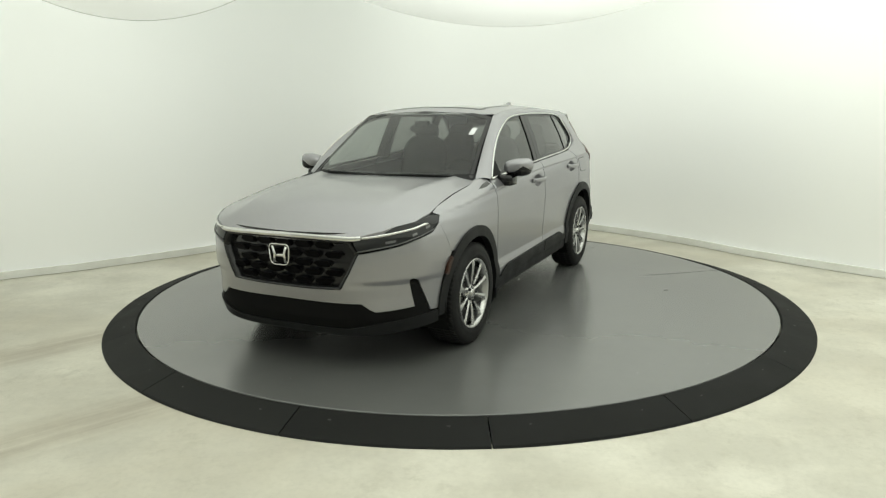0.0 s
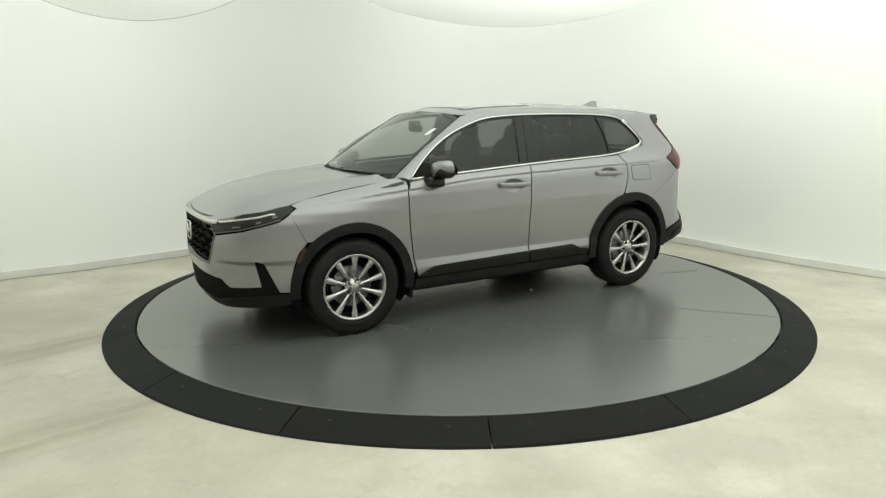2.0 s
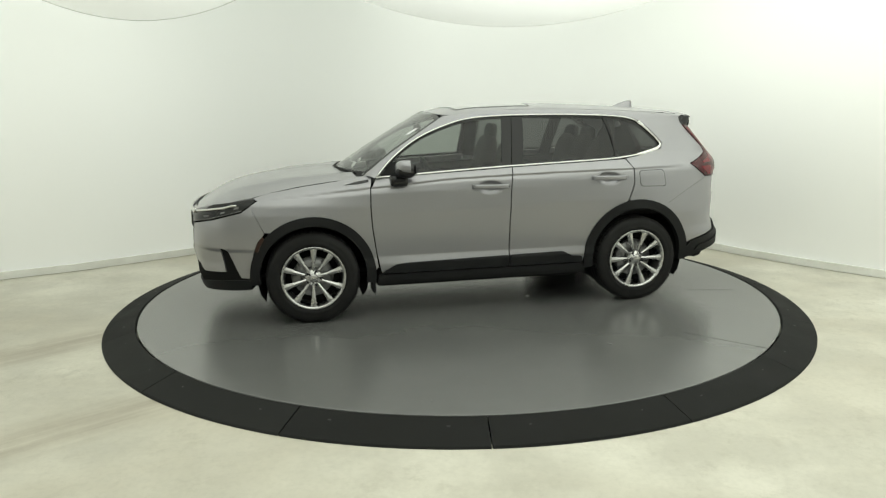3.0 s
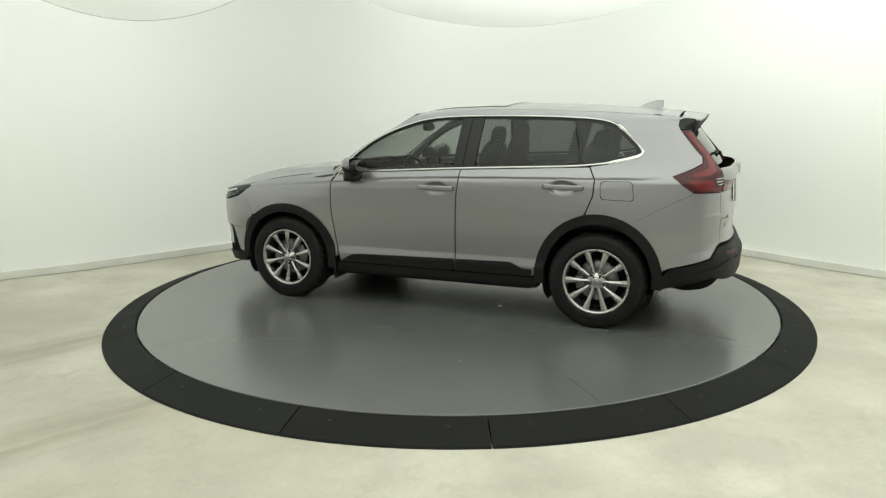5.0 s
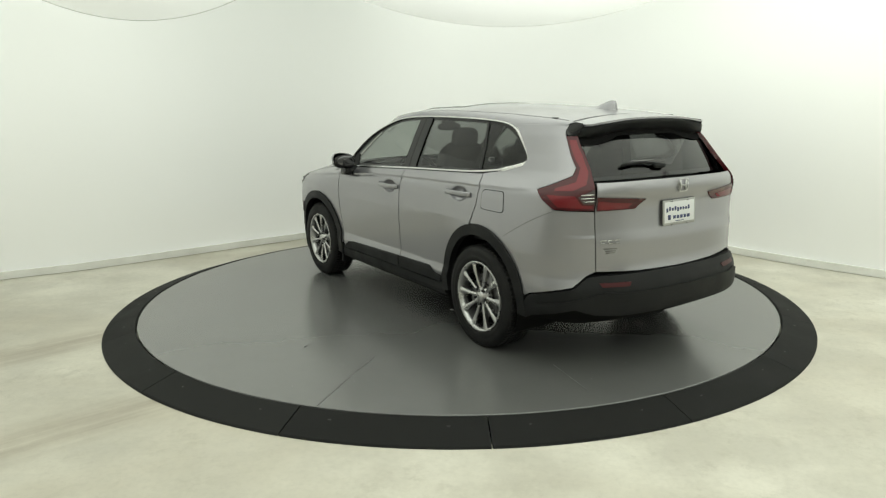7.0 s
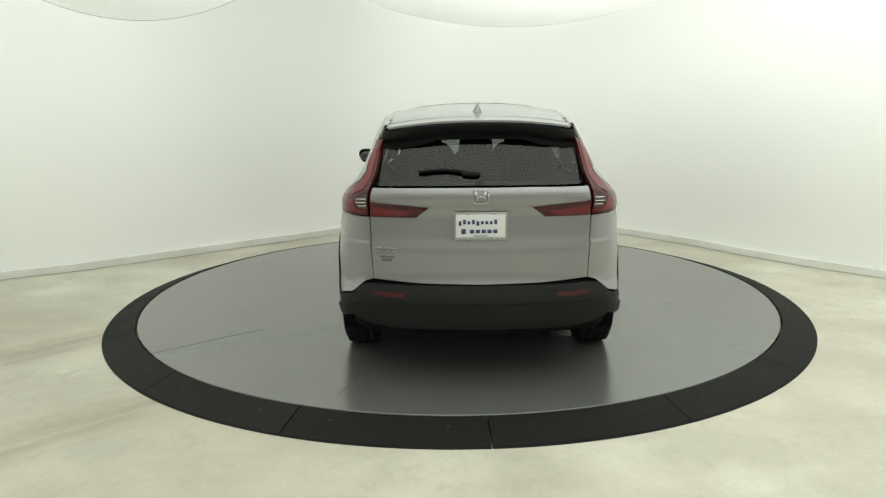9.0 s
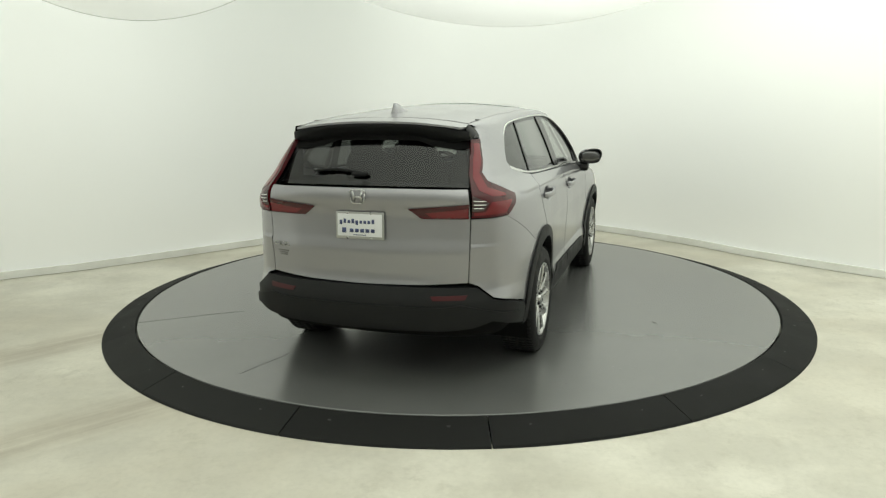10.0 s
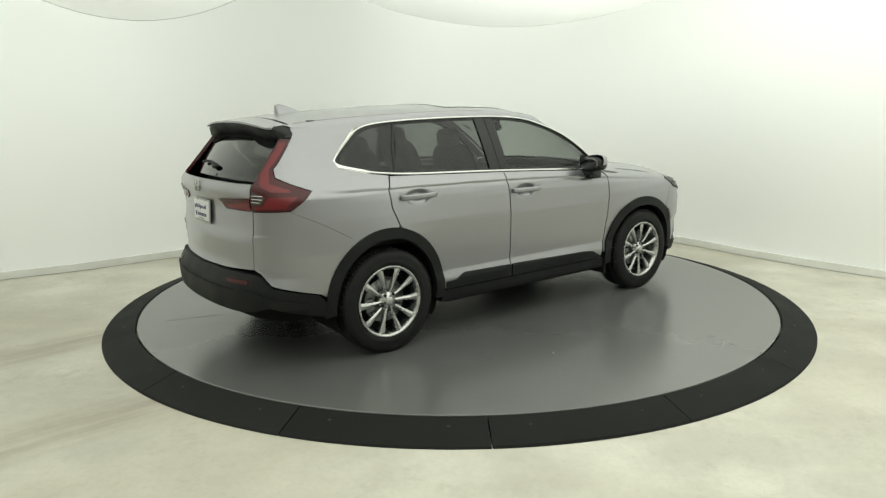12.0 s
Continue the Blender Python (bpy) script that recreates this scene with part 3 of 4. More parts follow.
def build_body(car):
    paint, black = M["paint"], M["plastic"]
    front_arch, rear_arch = (1.345, 0.375, 0.475, 0.463), (-1.35, 0.38, 0.465, 0.485)
    seam_a = [(0.862, 1.112), (0.884, 1.04), (0.888, 0.90), (0.880, 0.74), (0.853, 0.54), (0.826, 0.40)]
    for side in (1, -1):
        fl = flank(side)
        # doors
        fd = [(0.835, 1.11)] + seam_a[1:] + [(0.815, 0.37), (-0.225, 0.37), (-0.230, 0.7), (-0.242, 1.0), (-0.262, 1.166), (0.36, 1.135)]
        door = panel("front_door", skin, flip(S(fd), side), paint, car, cell=0.026)
        ra = arch(*rear_arch, 76, 6, 9)
        rd = [(-0.266, 1.166), (-0.246, 1.0), (-0.234, 0.7), (-0.229, 0.37), (-0.87, 0.37)] + ra[::-1][1:] + [(-1.258, 0.882), (-1.305, 1.0), (-1.312, 1.12), (-1.262, 1.202), (-0.75, 1.184)]
        rdoor = panel("rear_door", skin, flip(S(rd), side), paint, car, cell=0.026)
        # lower cladding on the doors and the sill
        panel("cladding", skin, flip(S(rounded([(0.815, 0.378), (0.79, 0.39), (0.70, 0.438), (0.61, 0.446), (-0.222, 0.462), (-0.222, 0.365), (0.815, 0.365)], 0.015)), side), black, door, off=0.014, lip=0.03)
        panel("cladding", skin, flip(S(rounded([(-0.232, 0.462), (-0.69, 0.469), (-0.775, 0.425), (-0.86, 0.420), (-0.86, 0.365), (-0.232, 0.365)], 0.015)), side), black, rdoor, off=0.014, lip=0.03)
        panel("sill", skin, flip(S([(0.84, 0.36), (-0.87, 0.36), (-0.90, 0.27), (0.86, 0.27)]), side), black, car, off=0.004, lip=0.12)
        # fender and quarter
        fe = [(0.840, 0.42)] + [(0.857, 0.54), (0.884, 0.74), (0.892, 0.90), (0.888, 1.04), (0.868, 1.116), (0.90, 1.128), (0.98, 1.124), (1.14, 1.096), (1.4, 1.063), (1.68, 1.02), (1.79, 0.992), (1.75, 0.972), (1.80, 0.94), (1.70, 0.735)] 
        fa2 = [p for p in arch(*front_arch, 50, 178, 14)]
        panel("fender", skin, flip(S(fe + fa2), side), paint, car)
        q = S([(-1.262, 0.880), (-1.309, 1.0), (-1.316, 1.12), (-1.266, 1.206), (-1.45, 1.232), (-1.625, 1.274), (-1.650, 1.322), (-1.588, 1.392), (-1.487, 1.487), (-1.395, 1.537), (-1.6, 1.545), (-1.78, 1.537)])
        q += [(4.90, 1.537), (4.875, 1.490), (4.895, 1.470), (5.0, 1.38), (5.10, 1.285), (5.07, 1.238), (4.80, 1.150), (4.87, 1.09), (4.955, 1.036), (sr(.662), 1.03), (sr(.645), 0.66), (sr(.70), 0.64), (sx(-2.13), 0.57), (sx(-1.86), 0.498)]
        panel("quarter_panel", skin, flip(q + [(sx(-1.812), 0.47)] + S([(-2.70 - x, z) for x, z in arch(-1.35, 0.38, 0.465, 0.485, 12, 100, 14)]), side), paint, car)
        # wheel arch cladding
        for (cx, cz, rx, rz), a0, a1 in ((front_arch, -6, 190), (rear_arch, -8, 186)):
            ring = arch(cx, cz, rx + 0.008, rz + 0.008, a0, a1, 26) + arch(cx, cz, rx - 0.065, rz - 0.065, a1, a0, 26)
            panel("wheel_arch_trim", skin, flip(S(ring), side), black, car, off=0.014, lip=0.05, gap=0)
            bm = bmesh.new()
            rows = [[(cx + (rx - 0.05) * math.cos(radians(a)), side * y, max(cz + (rz - 0.05) * math.sin(radians(a)), 0.2)) for a in range(-30, 211, 12)] for y in (0.50, 0.89)]
            loft(bm, rows)
            g = [bm.verts.new((cx + (rx - 0.05) * math.cos(radians(a)), side * 0.5, max(cz + (rz - 0.05) * math.sin(radians(a)), 0.2))) for a in range(-30, 211, 12)]
            bm.faces.new(g)
            part("wheel_arch_liner", bm, M["dark"], car)
        # amber marker ahead of the front wheel
        panel("side_marker", skin, flip(S([(1.775, 0.60), (1.745, 0.67), (1.715, 0.705), (1.70, 0.69), (1.73, 0.64), (1.75, 0.59)]), side), M["amber"], car, off=0.018, lip=0.02, gap=0)
        # handles in shallow cups
        for hx, hz, owner in ((-0.072, 1.024, door), (-1.085, 1.060, rdoor)):
            bm = bmesh.new()
            ends = [skin(side * sx(hx + e * 0.150), hz, 0.0) for e in (1, -1)]
            pts = []
            for k in range(15):
                t = k / 14
                p = ends[0].lerp(ends[1], t)
                pts.append(p + Vector((0, side * (0.004 + 0.034 * math.sin(math.pi * t) ** 0.4), 0.004 * (0.5 - t))))
            strip(bm, pts, 0.036, 0.018, [(0, side, 0)] * 15)
            part("door_handle", bm, paint, owner)
        # fuel flap
        if side == 1:
            panel("fuel_flap", skin, S(rounded([(-1.358, 1.105), (-1.580, 1.108), (-1.598, 0.976), (-1.366, 0.982)], 0.03, 4)), paint, car, off=0.0025, lip=0.006, gap=0)
            panel("fuel_flap_gap", skin, S(rounded([(-1.354, 1.109), (-1.584, 1.112), (-1.602, 0.972), (-1.362, 0.978)], 0.03, 4)), M["dark"], car, off=0.0012, lip=0.003, gap=0)
        # side windows
        g1 = [(0.79, 1.138)] + [(x, at(BELT, x) + 0.012) for x in (0.5, 0.2, -0.19)] + [(-0.225, 1.556)] + [(x, z - 0.02) for x, z in HEAD[8:]]
        panel("front_side_window", fl, g1, M["glass_front"], door, off=-0.012, lip=0, gap=0, cell=0.06)
        g2 = [(x, at(BELT, x) + 0.012) for x in (-0.36, -0.6, -1.19)] + [(-1.112, 1.546), (-0.6, 1.558), (-0.40, 1.557)]
        panel("rear_side_window", fl, g2, M["glass_rear"], rdoor, off=-0.012, lip=0, gap=0, cell=0.06)
        g3 = [(x, at(BELT, x) + 0.012) for x in (-1.205, -1.3, -1.45)] + [(-1.61, 1.31), (-1.575, 1.365), (-1.475, 1.455), (-1.385, 1.508), (-1.27, 1.532), (-1.13, 1.544)]
        panel("quarter_window", fl, g3, M["glass_rear"], car, off=-0.012, lip=0, gap=0, cell=0.06)
        # black pillars between them
        panel("b_pillar", fl, [(-0.185, 1.18), (-0.225, 1.570), (-0.306, 1.572), (-0.263, 1.18)], M["gloss_black"], door, off=-0.004, gap=0, lip=0.02)
        panel("b_pillar", fl, [(-0.268, 1.18), (-0.311, 1.572), (-0.405, 1.572), (-0.365, 1.18)], M["gloss_black"], rdoor, off=-0.004, gap=0, lip=0.02)
        panel("c_pillar", fl, [(-1.182, 1.212), (-1.165, 1.38), (-1.108, 1.556), (-1.130, 1.556), (-1.186, 1.38), (-1.206, 1.212)], M["gloss_black"], rdoor, off=-0.006, gap=0, lip=0.02)
        panel("mirror_triangle", fl, [(0.80, 1.13), (0.62, 1.14), (0.66, 1.24), (0.70, 1.23)], M["plastic"], door, off=-0.006, gap=0, lip=0.02)
        # window frame: dark rubber, then the bright line round it
        full = [(x, z) for x, z in BELT] + HEAD
        for nm, mat, w, offset, pts in (("chrome_belt", M["chrome"], 0.015, 0.004, BELT), ("chrome_window_line", M["chrome"], 0.012, 0.004, [BELT[-1]] + HEAD + [BELT[0]])):
            line = []
            for a, b in zip(pts, pts[1:]):
                for k in range(6):
                    line.append((a[0] + (b[0] - a[0]) * k / 6, a[1] + (b[1] - a[1]) * k / 6))
            line.append(pts[-1])
            line = np.array(line)
            sm = gauss(line, 2.0, 0)
            sm[0], sm[-1] = line[0], line[-1]
            bm = bmesh.new()
            thick = [fl(x, z, offset) for x, z in sm]
            strip(bm, thick, w, 0.012, [(0, side, 0.3)] * len(thick))
            part(nm, bm, mat, car, "bright chrome strip")
        bm = bmesh.new()
        corner = gauss(np.array([(-1.38, 1.226), (-1.45, 1.239), (-1.54, 1.259), (-1.60, 1.275), (-1.637, 1.296), (-1.637, 1.325), (-1.585, 1.38), (-1.53, 1.43), (-1.48, 1.475), (-1.43, 1.508)]), 0.6, 0)
        strip(bm, [fl(x, z, 0.003) for x, z in corner], 0.034, 0.012, [(0, side, 0.3)] * len(corner))
        part("chrome_corner", bm, M["chrome"], car, "broad chrome corner")
        groove = [skin(side * (4.955 + (sx(-1.62) - 4.955) * t), 1.03 + (0.83 - 1.03) * t + 0.012 * math.sin(math.pi * t), 0.0004) for t in np.linspace(0, 1, 14)]
        bm = bmesh.new()
        strip(bm, groove, 0.002, 0.003, [(0, 0, 1)] * 14)
        part("panel_joint", bm, M["alloy_dark"], car)
        bm = bmesh.new()
        line = gauss(np.array([p for a, b in zip(full, full[1:] + full[:1]) for p in [(a[0] + (b[0] - a[0]) * k / 4, a[1] + (b[1] - a[1]) * k / 4) for k in range(4)]]), 1.2, 0)
        cen = np.array([-0.4, 1.38])
        rows = [[fl(x, z, -0.006) for x, z in line], [fl(x + (cen[0] - x) * 0.045, z + (cen[1] - z) * 0.12, -0.012) for x, z in line]]
        rows = [r + r[:1] for r in rows]
        loft(bm, rows)
        part("window_rubber", bm, M["gloss_black"], car)
        # front pillar and roof rail: lofts between screen, roof and side windows
        bm = bmesh.new()
        zz = np.concatenate([np.linspace(0, 0.86, 14), np.linspace(0.88, 1, 8)])
        e_out = [(0.845, 1.112)] + [p for p in reversed(HEAD[7:])]
        e_out = np.array(e_out)
        la = np.concatenate([[0], np.cumsum(np.hypot(*np.diff(e_out, axis=0).T))])
        rows = []
        for t in zz:
            ox, oz = np.interp(t * la[-1], la, e_out[:, 0]), np.interp(t * la[-1], la, e_out[:, 1])
            po = fl(ox, oz, 0.0)
            k = min(t / 0.86, 1.0)
            ye, ze = 0.735 - 0.135 * k, 1.115 + 0.455 * k
            pi = screen(side * ye, ze, 0.004)
            if t > 0.86:
                k2 = (t - 0.86) / 0.14
                edge = roof(0.17, side * 0.588, 0.001)
                pi = pi.lerp(edge, k2 / 0.3) if k2 < 0.3 else roof(0.17 - 0.39 * (k2 - 0.3) / 0.7, side * (0.588 + 0.008 * (k2 - 0.3)), 0.001)
            pm = po.lerp(pi, 0.5) + Vector((0.006, side * 0.012, 0.014))
            pq, pw = po.lerp(pi, 0.22) + Vector((0.004, side * 0.008, 0.009)), po.lerp(pi, 0.8) + Vector((0.004, side * 0.007, 0.010))
            rows.append([po, pq, pm, pw, pi])
        xs = np.linspace(-0.22, -1.40, 16)
        for x in xs[1:]:
            po, pi = fl(x, head_at(x), 0.0), roof(x, side * (0.60 - 0.05 * max(0, -x - 0.8)), 0.002)
            rows.append([po, po.lerp(pi, 0.22) + Vector((0, side * 0.008, 0.007)), po.lerp(pi, 0.5) + Vector((0, side * 0.010, 0.010)), po.lerp(pi, 0.8) + Vector((0, side * 0.006, 0.008)), pi])
        for x in np.linspace(-1.46, -1.925, 8):
            po, pi = skin(side * sx(x), 1.53, 0.001), roof(x, side * (0.60 - 0.05 * max(0, -x - 0.8)), 0.002)
            rows.append([po, po.lerp(pi, 0.25) + Vector((0, side * 0.006, 0.006)), po.lerp(pi, 0.5) + Vector((0, side * 0.008, 0.009)), po.lerp(pi, 0.8) + Vector((0, side * 0.005, 0.007)), pi])
        loft(bm, rows)
        part("roof_side_rail", bm, paint, car)
        # dark joint strip along the roof
        bm = bmesh.new()
        pts = [roof(x, side * (0.595 - 0.05 * max(0, -x - 0.8)), 0.002) for x in np.linspace(0.18, -1.82, 24)]
        strip(bm, pts, 0.012, 0.006)
        part("roof_moulding", bm, M["paint"], car)
        for xx in (-1.70,):
            bm = bmesh.new()
            box(bm, (-0.028, -0.008, -0.004), (0.028, 0.008, 0.005), Matrix.Translation(roof(xx, side * (0.595 - 0.05 * max(0, -xx - 0.8)), 0.004)), 0.004)
            part("moulding_cap", bm, M["alloy_dark"], car)
        build_mirror(car, side)

    # roof, hood
    rp = [(0.350, 0.0), (0.338, 0.2), (0.30, 0.38), (0.235, 0.52), (0.17, 0.59), (0.10, 0.597), (-0.8, 0.595), (-1.85, 0.545), (-1.87, 0.0)]
    panel("roof", roof, across(rp), paint, car, cell=0.06, lip=0.007)
    panel("sunroof", roof, rounded(across([(0.12, 0.0), (0.10, 0.42), (-0.52, 0.44), (-0.54, 0.0)]), 0.04), M["sunroof"], car, cell=0.06, off=0.003, lip=0.005)
    panel("sunroof_rubber", roof, rounded(across([(0.145, 0.0), (0.125, 0.445), (-0.545, 0.465), (-0.565, 0.0)]), 0.05), M["gloss_black"], car, cell=0.06, off=0.0015, lip=0.004)
    hp = [(2.275, 0.0), (2.268, 0.25), (2.248, 0.42), (2.217, 0.548), (2.145, 0.655), (1.965, 0.775), (1.79, 0.797), (1.66, 0.779), (1.4, 0.767), (1.14, 0.767), (1.0, 0.755), (0.965, 0.72), (1.0, 0.6), (1.075, 0.35), (1.10, 0.0)]
    panel("hood", hood, across(hp), paint, car, cell=0.04, lip=0.03)
    for side in (1, -1):
        edge = gauss(np.array([(a[0] + (b[0] - a[0]) * k / 5, a[1] + (b[1] - a[1]) * k / 5) for a, b in zip(hp[6:11], hp[7:12]) for k in range(5)] + [hp[11]]), 1.5, 0)
        bm = bmesh.new()
        strip(bm, [hood(x, side * (y + 0.003), -0.001) for x, y in edge], 0.006, 0.006)
        part("panel_joint", bm, M["gloss_black"], car)
    # cowl with wiper arms
    bm = bmesh.new()
    ys = np.linspace(-0.74, 0.74, 25)
    loft(bm, [[(1.11 - 0.25 * y * y, y, 1.118 - 0.02 * abs(y)) for y in ys], [screen(y, 1.128, 0.002) for y in ys], [screen(y, 1.15, 0.003) for y in ys]])
    cowl = part("cowl", bm, M["plastic"], car)
    for y0, y1 in ((0.62, 0.02), (-0.05, -0.55)):
        bm = bmesh.new()
        strip(bm, [screen(y0 + (y1 - y0) * t, 1.130 + 0.014 * math.sin(t * 2.6), 0.008) for t in np.linspace(0, 1, 10)], 0.012, 0.012)
        part("wiper", bm, M["plastic"], cowl)
    # windscreen and its black border
    ws = [(0.0, 1.145), (0.4, 1.142), (0.715, 1.125), (0.66, 1.33), (0.60, 1.556), (0.45, 1.588), (0.0, 1.608)]
    panel("windscreen", screen, mirrored(ws), M["glass"], car, cell=0.07, lip=0, gap=0)
    bm = bmesh.new()
    w = mirrored(ws)
    rows = [[screen(y, z, 0.003) for y, z in w + w[:1]], [screen(y * 0.955, 1.36 + (z - 1.36) * 0.93, 0.003) for y, z in w + w[:1]]]
    loft(bm, rows)
    part("windscreen_border", bm, M["gloss_black"], car)
    panel("windscreen_sticker", screen, [(0.505, 1.425), (0.545, 1.425), (0.545, 1.475), (0.505, 1.475)], M["plate_white"], car, off=0.004, lip=0.001, gap=0, label="small white paper sticker")
    build_front(car)
    build_rear(car)
    build_inside(car)


ARM0, ARM1 = sx(-2.055), sr(0.70)


def build_mirror(car, side):
    """Painted cap over a black housing on a foot at the door, glass to the rear."""
    turn = pose(0, 0, 0, 0, 0, side * -10)
    bm = bmesh.new()
    cap = blob(bm, (0, 0, 0), (0.078, 0.104, 0.066), None, 0.72, 28)
    for v in cap:
        v.co.z += 0.012 * v.co.y * side / 0.112 + (0.010 if v.co.z < 0 else 0.0)
        v.co.x += 0.02 * v.co.y * -side / 0.112
    bmesh.ops.delete(bm, geom=[f for f in bm.faces if f.calc_center_median().x < -0.040 or f.calc_center_median().z < -0.034], context="FACES")
    bmesh.ops.transform(bm, matrix=Matrix.Translation((0.625, side * 0.965, 1.190)) @ turn, verts=bm.verts)
    shell = part("door_mirror", bm, M["paint"], car)
    bm = bmesh.new()
    blob(bm, (0.619, side * 0.962, 1.181), (0.076, 0.101, 0.061), turn, 0.72, 24)
    box(bm, (0.60, min(side * 0.80, side * 0.95), 1.052), (0.735, max(side * 0.80, side * 0.95), 1.135), None, 0.025)
    part("mirror_base", bm, M["gloss_black"], shell)
    bm = bmesh.new()
    blob(bm, (0.542, side * 0.972, 1.186), (0.006, 0.080, 0.044), turn)
    part("mirror_glass", bm, M["mirror"], shell)


def build_front(car):
    paint, black = M["paint"], M["plastic"]
    half = [(0, .556), (sf(.20), .556), (sf(.42), .562), (sf(.475), .66), (sf(.535), .785), (sx(2.10), .825), (sx(1.87), .888), (sx(1.795), .938), (sx(1.695), .728)]
    half += S([(1.755, 0.66), (1.79, 0.57), (1.815, 0.47), (1.825, 0.38)]) + [(1.03, .385), (.93, .595), (.885, .614), (.866, .605), (.905, .428), (.64, .412), (.60, .43), (.55, .466), (0, .474)]
    bumper = panel("front_bumper", skin, mirrored(half), paint, car)
    low = [(0, .474), (.55, .466), (.60, .43), (.64, .412), (.905, .428), (.866, .605), (.885, .614), (.93, .595), (1.03, .385)] + S([(1.825, .38), (1.81, .30)]) + [(sf(.62), .265), (0, .25)]
    panel("lower_bumper", skin, mirrored(low), M["dark"], car, off=-0.006, lip=0.05)
    lip = [(0, .300), (sf(.45), .300), (sf(.66), .345), (sx(1.96), .37), (sx(1.83), .375), (sx(1.82), .29), (sf(.68), .265), (sf(.45), .245), (0, .245)]
    panel("bumper_lip", skin, mirrored(lip), black, car, off=0.008, lip=0.08)
    # grille: recessed black backing, a frame, and rows of hexagonal mesh bars
    gr = [(0, .872), (sf(.25), .868), (sf(.49), .858), (sf(.535), .785), (sf(.475), .66), (sf(.42), .562), (sf(.20), .556), (0, .556)]
    grille = panel("grille", skin, mirrored(gr), M["gloss_black"], car, off=-0.045, lip=0.01)
    bm = bmesh.new()
    pl = mirrored(gr)
    dense = [(a[0] + (b[0] - a[0]) * k / 6, a[1] + (b[1] - a[1]) * k / 6) for a, b in zip(pl, pl[1:] + pl[:1]) for k in range(6)]
    dense.append(dense[0])
    loft(bm, [[skin(u, v, 0.002) for u, v in dense], [skin(u * 0.965, 0.71 + (v - 0.71) * 0.93, 0.0) for u, v in dense], [skin(u * 0.955, 0.71 + (v - 0.71) * 0.92, -0.05) for u, v in dense]])
    part("grille_frame", bm, M["gloss_black"], grille)
    cell_w, rows = 0.150, 5
    for r in range(rows):
        z = 0.600 + r * 0.057
        wide = np.interp(z, [0.56, 0.785, 0.87], [0.41, 0.51, 0.48])
        for k in range(-4, 5):
            mid = (k + (r % 2) * 0.5) * cell_w
            a, b = mid - cell_w * 0.40, mid + cell_w * 0.40
            if max(abs(a), abs(b)) > wide:
                continue
            bm = bmesh.new()
            hexagon = [(a, z + 0.002), (a + 0.020, z + 0.023), (b - 0.020, z + 0.023), (b, z + 0.002), (b - 0.020, z - 0.020), (a + 0.020, z - 0.020)]
            deep = [-0.018, -0.008, -0.008, -0.018, -0.032, -0.032]
            front, rear = [[bm.verts.new(skin(math.copysign(sf(abs(y)), y), h, d - back_by)) for (y, h), d in zip(hexagon, deep)] for back_by in (0.0, 0.03)]
            bm.faces.new(front), bm.faces.new(rear)
            for n in range(6):
                bm.faces.new((front[n], front[(n + 1) % 6], rear[(n + 1) % 6], rear[n]))
            part("grille_cell", bm, M["grille_black"], grille, smooth=False)
    # badge: a chrome rounded frame with two flared uprights
    badge = bmesh.new()
    x0 = skin(0, 0.76).x + 0.012
    out = rounded([(-0.080, 0.825), (0.080, 0.825), (0.068, 0.694), (-0.068, 0.694)], 0.035, 4)
    strip(badge, [(x0, y, z) for y, z in out + out[:1]], 0.009, 0.012, [(1, 0, 0)] * (len(out) + 1))
    for sgn in (1, -1):
        strip(badge, [(x0, sgn * 0.054, 0.812), (x0, sgn * 0.036, 0.762), (x0, sgn * 0.046, 0.706)], 0.019, 0.012, [(1, 0, 0)] * 3)
    strip(badge, [(x0, -0.036, 0.754), (x0, 0.036, 0.754)], 0.018, 0.011, [(1, 0, 0)] * 2)
    part("badge", badge, M["chrome"], car, "bright chrome maker's badge")
    # chrome line over grille and lamps
    def brow(s):
        a = abs(s)
        z = np.interp(a, [0, sf(.25), sf(.5), sf(.62), sx(2.0), sx(1.93)], [.884, .882, .876, .888, .922, .940])
        return skin(s, z, 0.010)
    bm = bmesh.new()
    strip(bm, [brow(s) for s in np.linspace(-sf(.55), sf(.55), 40)], 0.022, 0.032, [(0, 0, 1)] * 40)
    for side in (1, -1):
        strip(bm, [brow(side * s) for s in np.linspace(sf(.55), sx(1.90), 14)], 0.016, 0.017, [(0, 0, 1)] * 14)
    part("chrome_strip", bm, M["chrome"], car, "bright chrome strip")
    panel("hood_joint", skin, mirrored([(0, .86), (sf(.5), .85), (sx(1.97), .93), (sx(1.80), .965), (sx(1.79), .98), (sx(1.97), .960), (sf(.66), .935), (sf(.5), .908), (0, .900)]), M["gloss_black"], car, off=-0.016, lip=0, gap=0)
    for side in (1, -1):
        hl = [(sf(.495), .868), (sf(.535), .792), (sx(2.10), .832), (sx(1.875), .894), (sx(1.80), .940), (sx(1.758), .972), (sx(1.80), .986), (sx(1.97), .962), (sf(.68), .935), (sf(.56), .905)]
        lamp = panel("headlight", skin, flip(hl, side), M["lamp_black"], car, off=0.004, lip=0.03, label="smoked black headlight")
        for xa, xb, z0, z1 in ((2.155, 2.11, .845, .858), (2.02, 1.99, .878, .890), (1.92, 1.885, .912, .926)):
            panel("lamp_reflector", skin, flip(S([(xa, z0), (xb, z0 + 0.008), (xb, z1 + 0.008), (xa, z1)]), side), M["alloy_dark"], lamp, off=0.0065, lip=0.004, gap=0)
        bm = bmesh.new()
        ss = np.linspace(sf(.53), sx(1.86), 14)
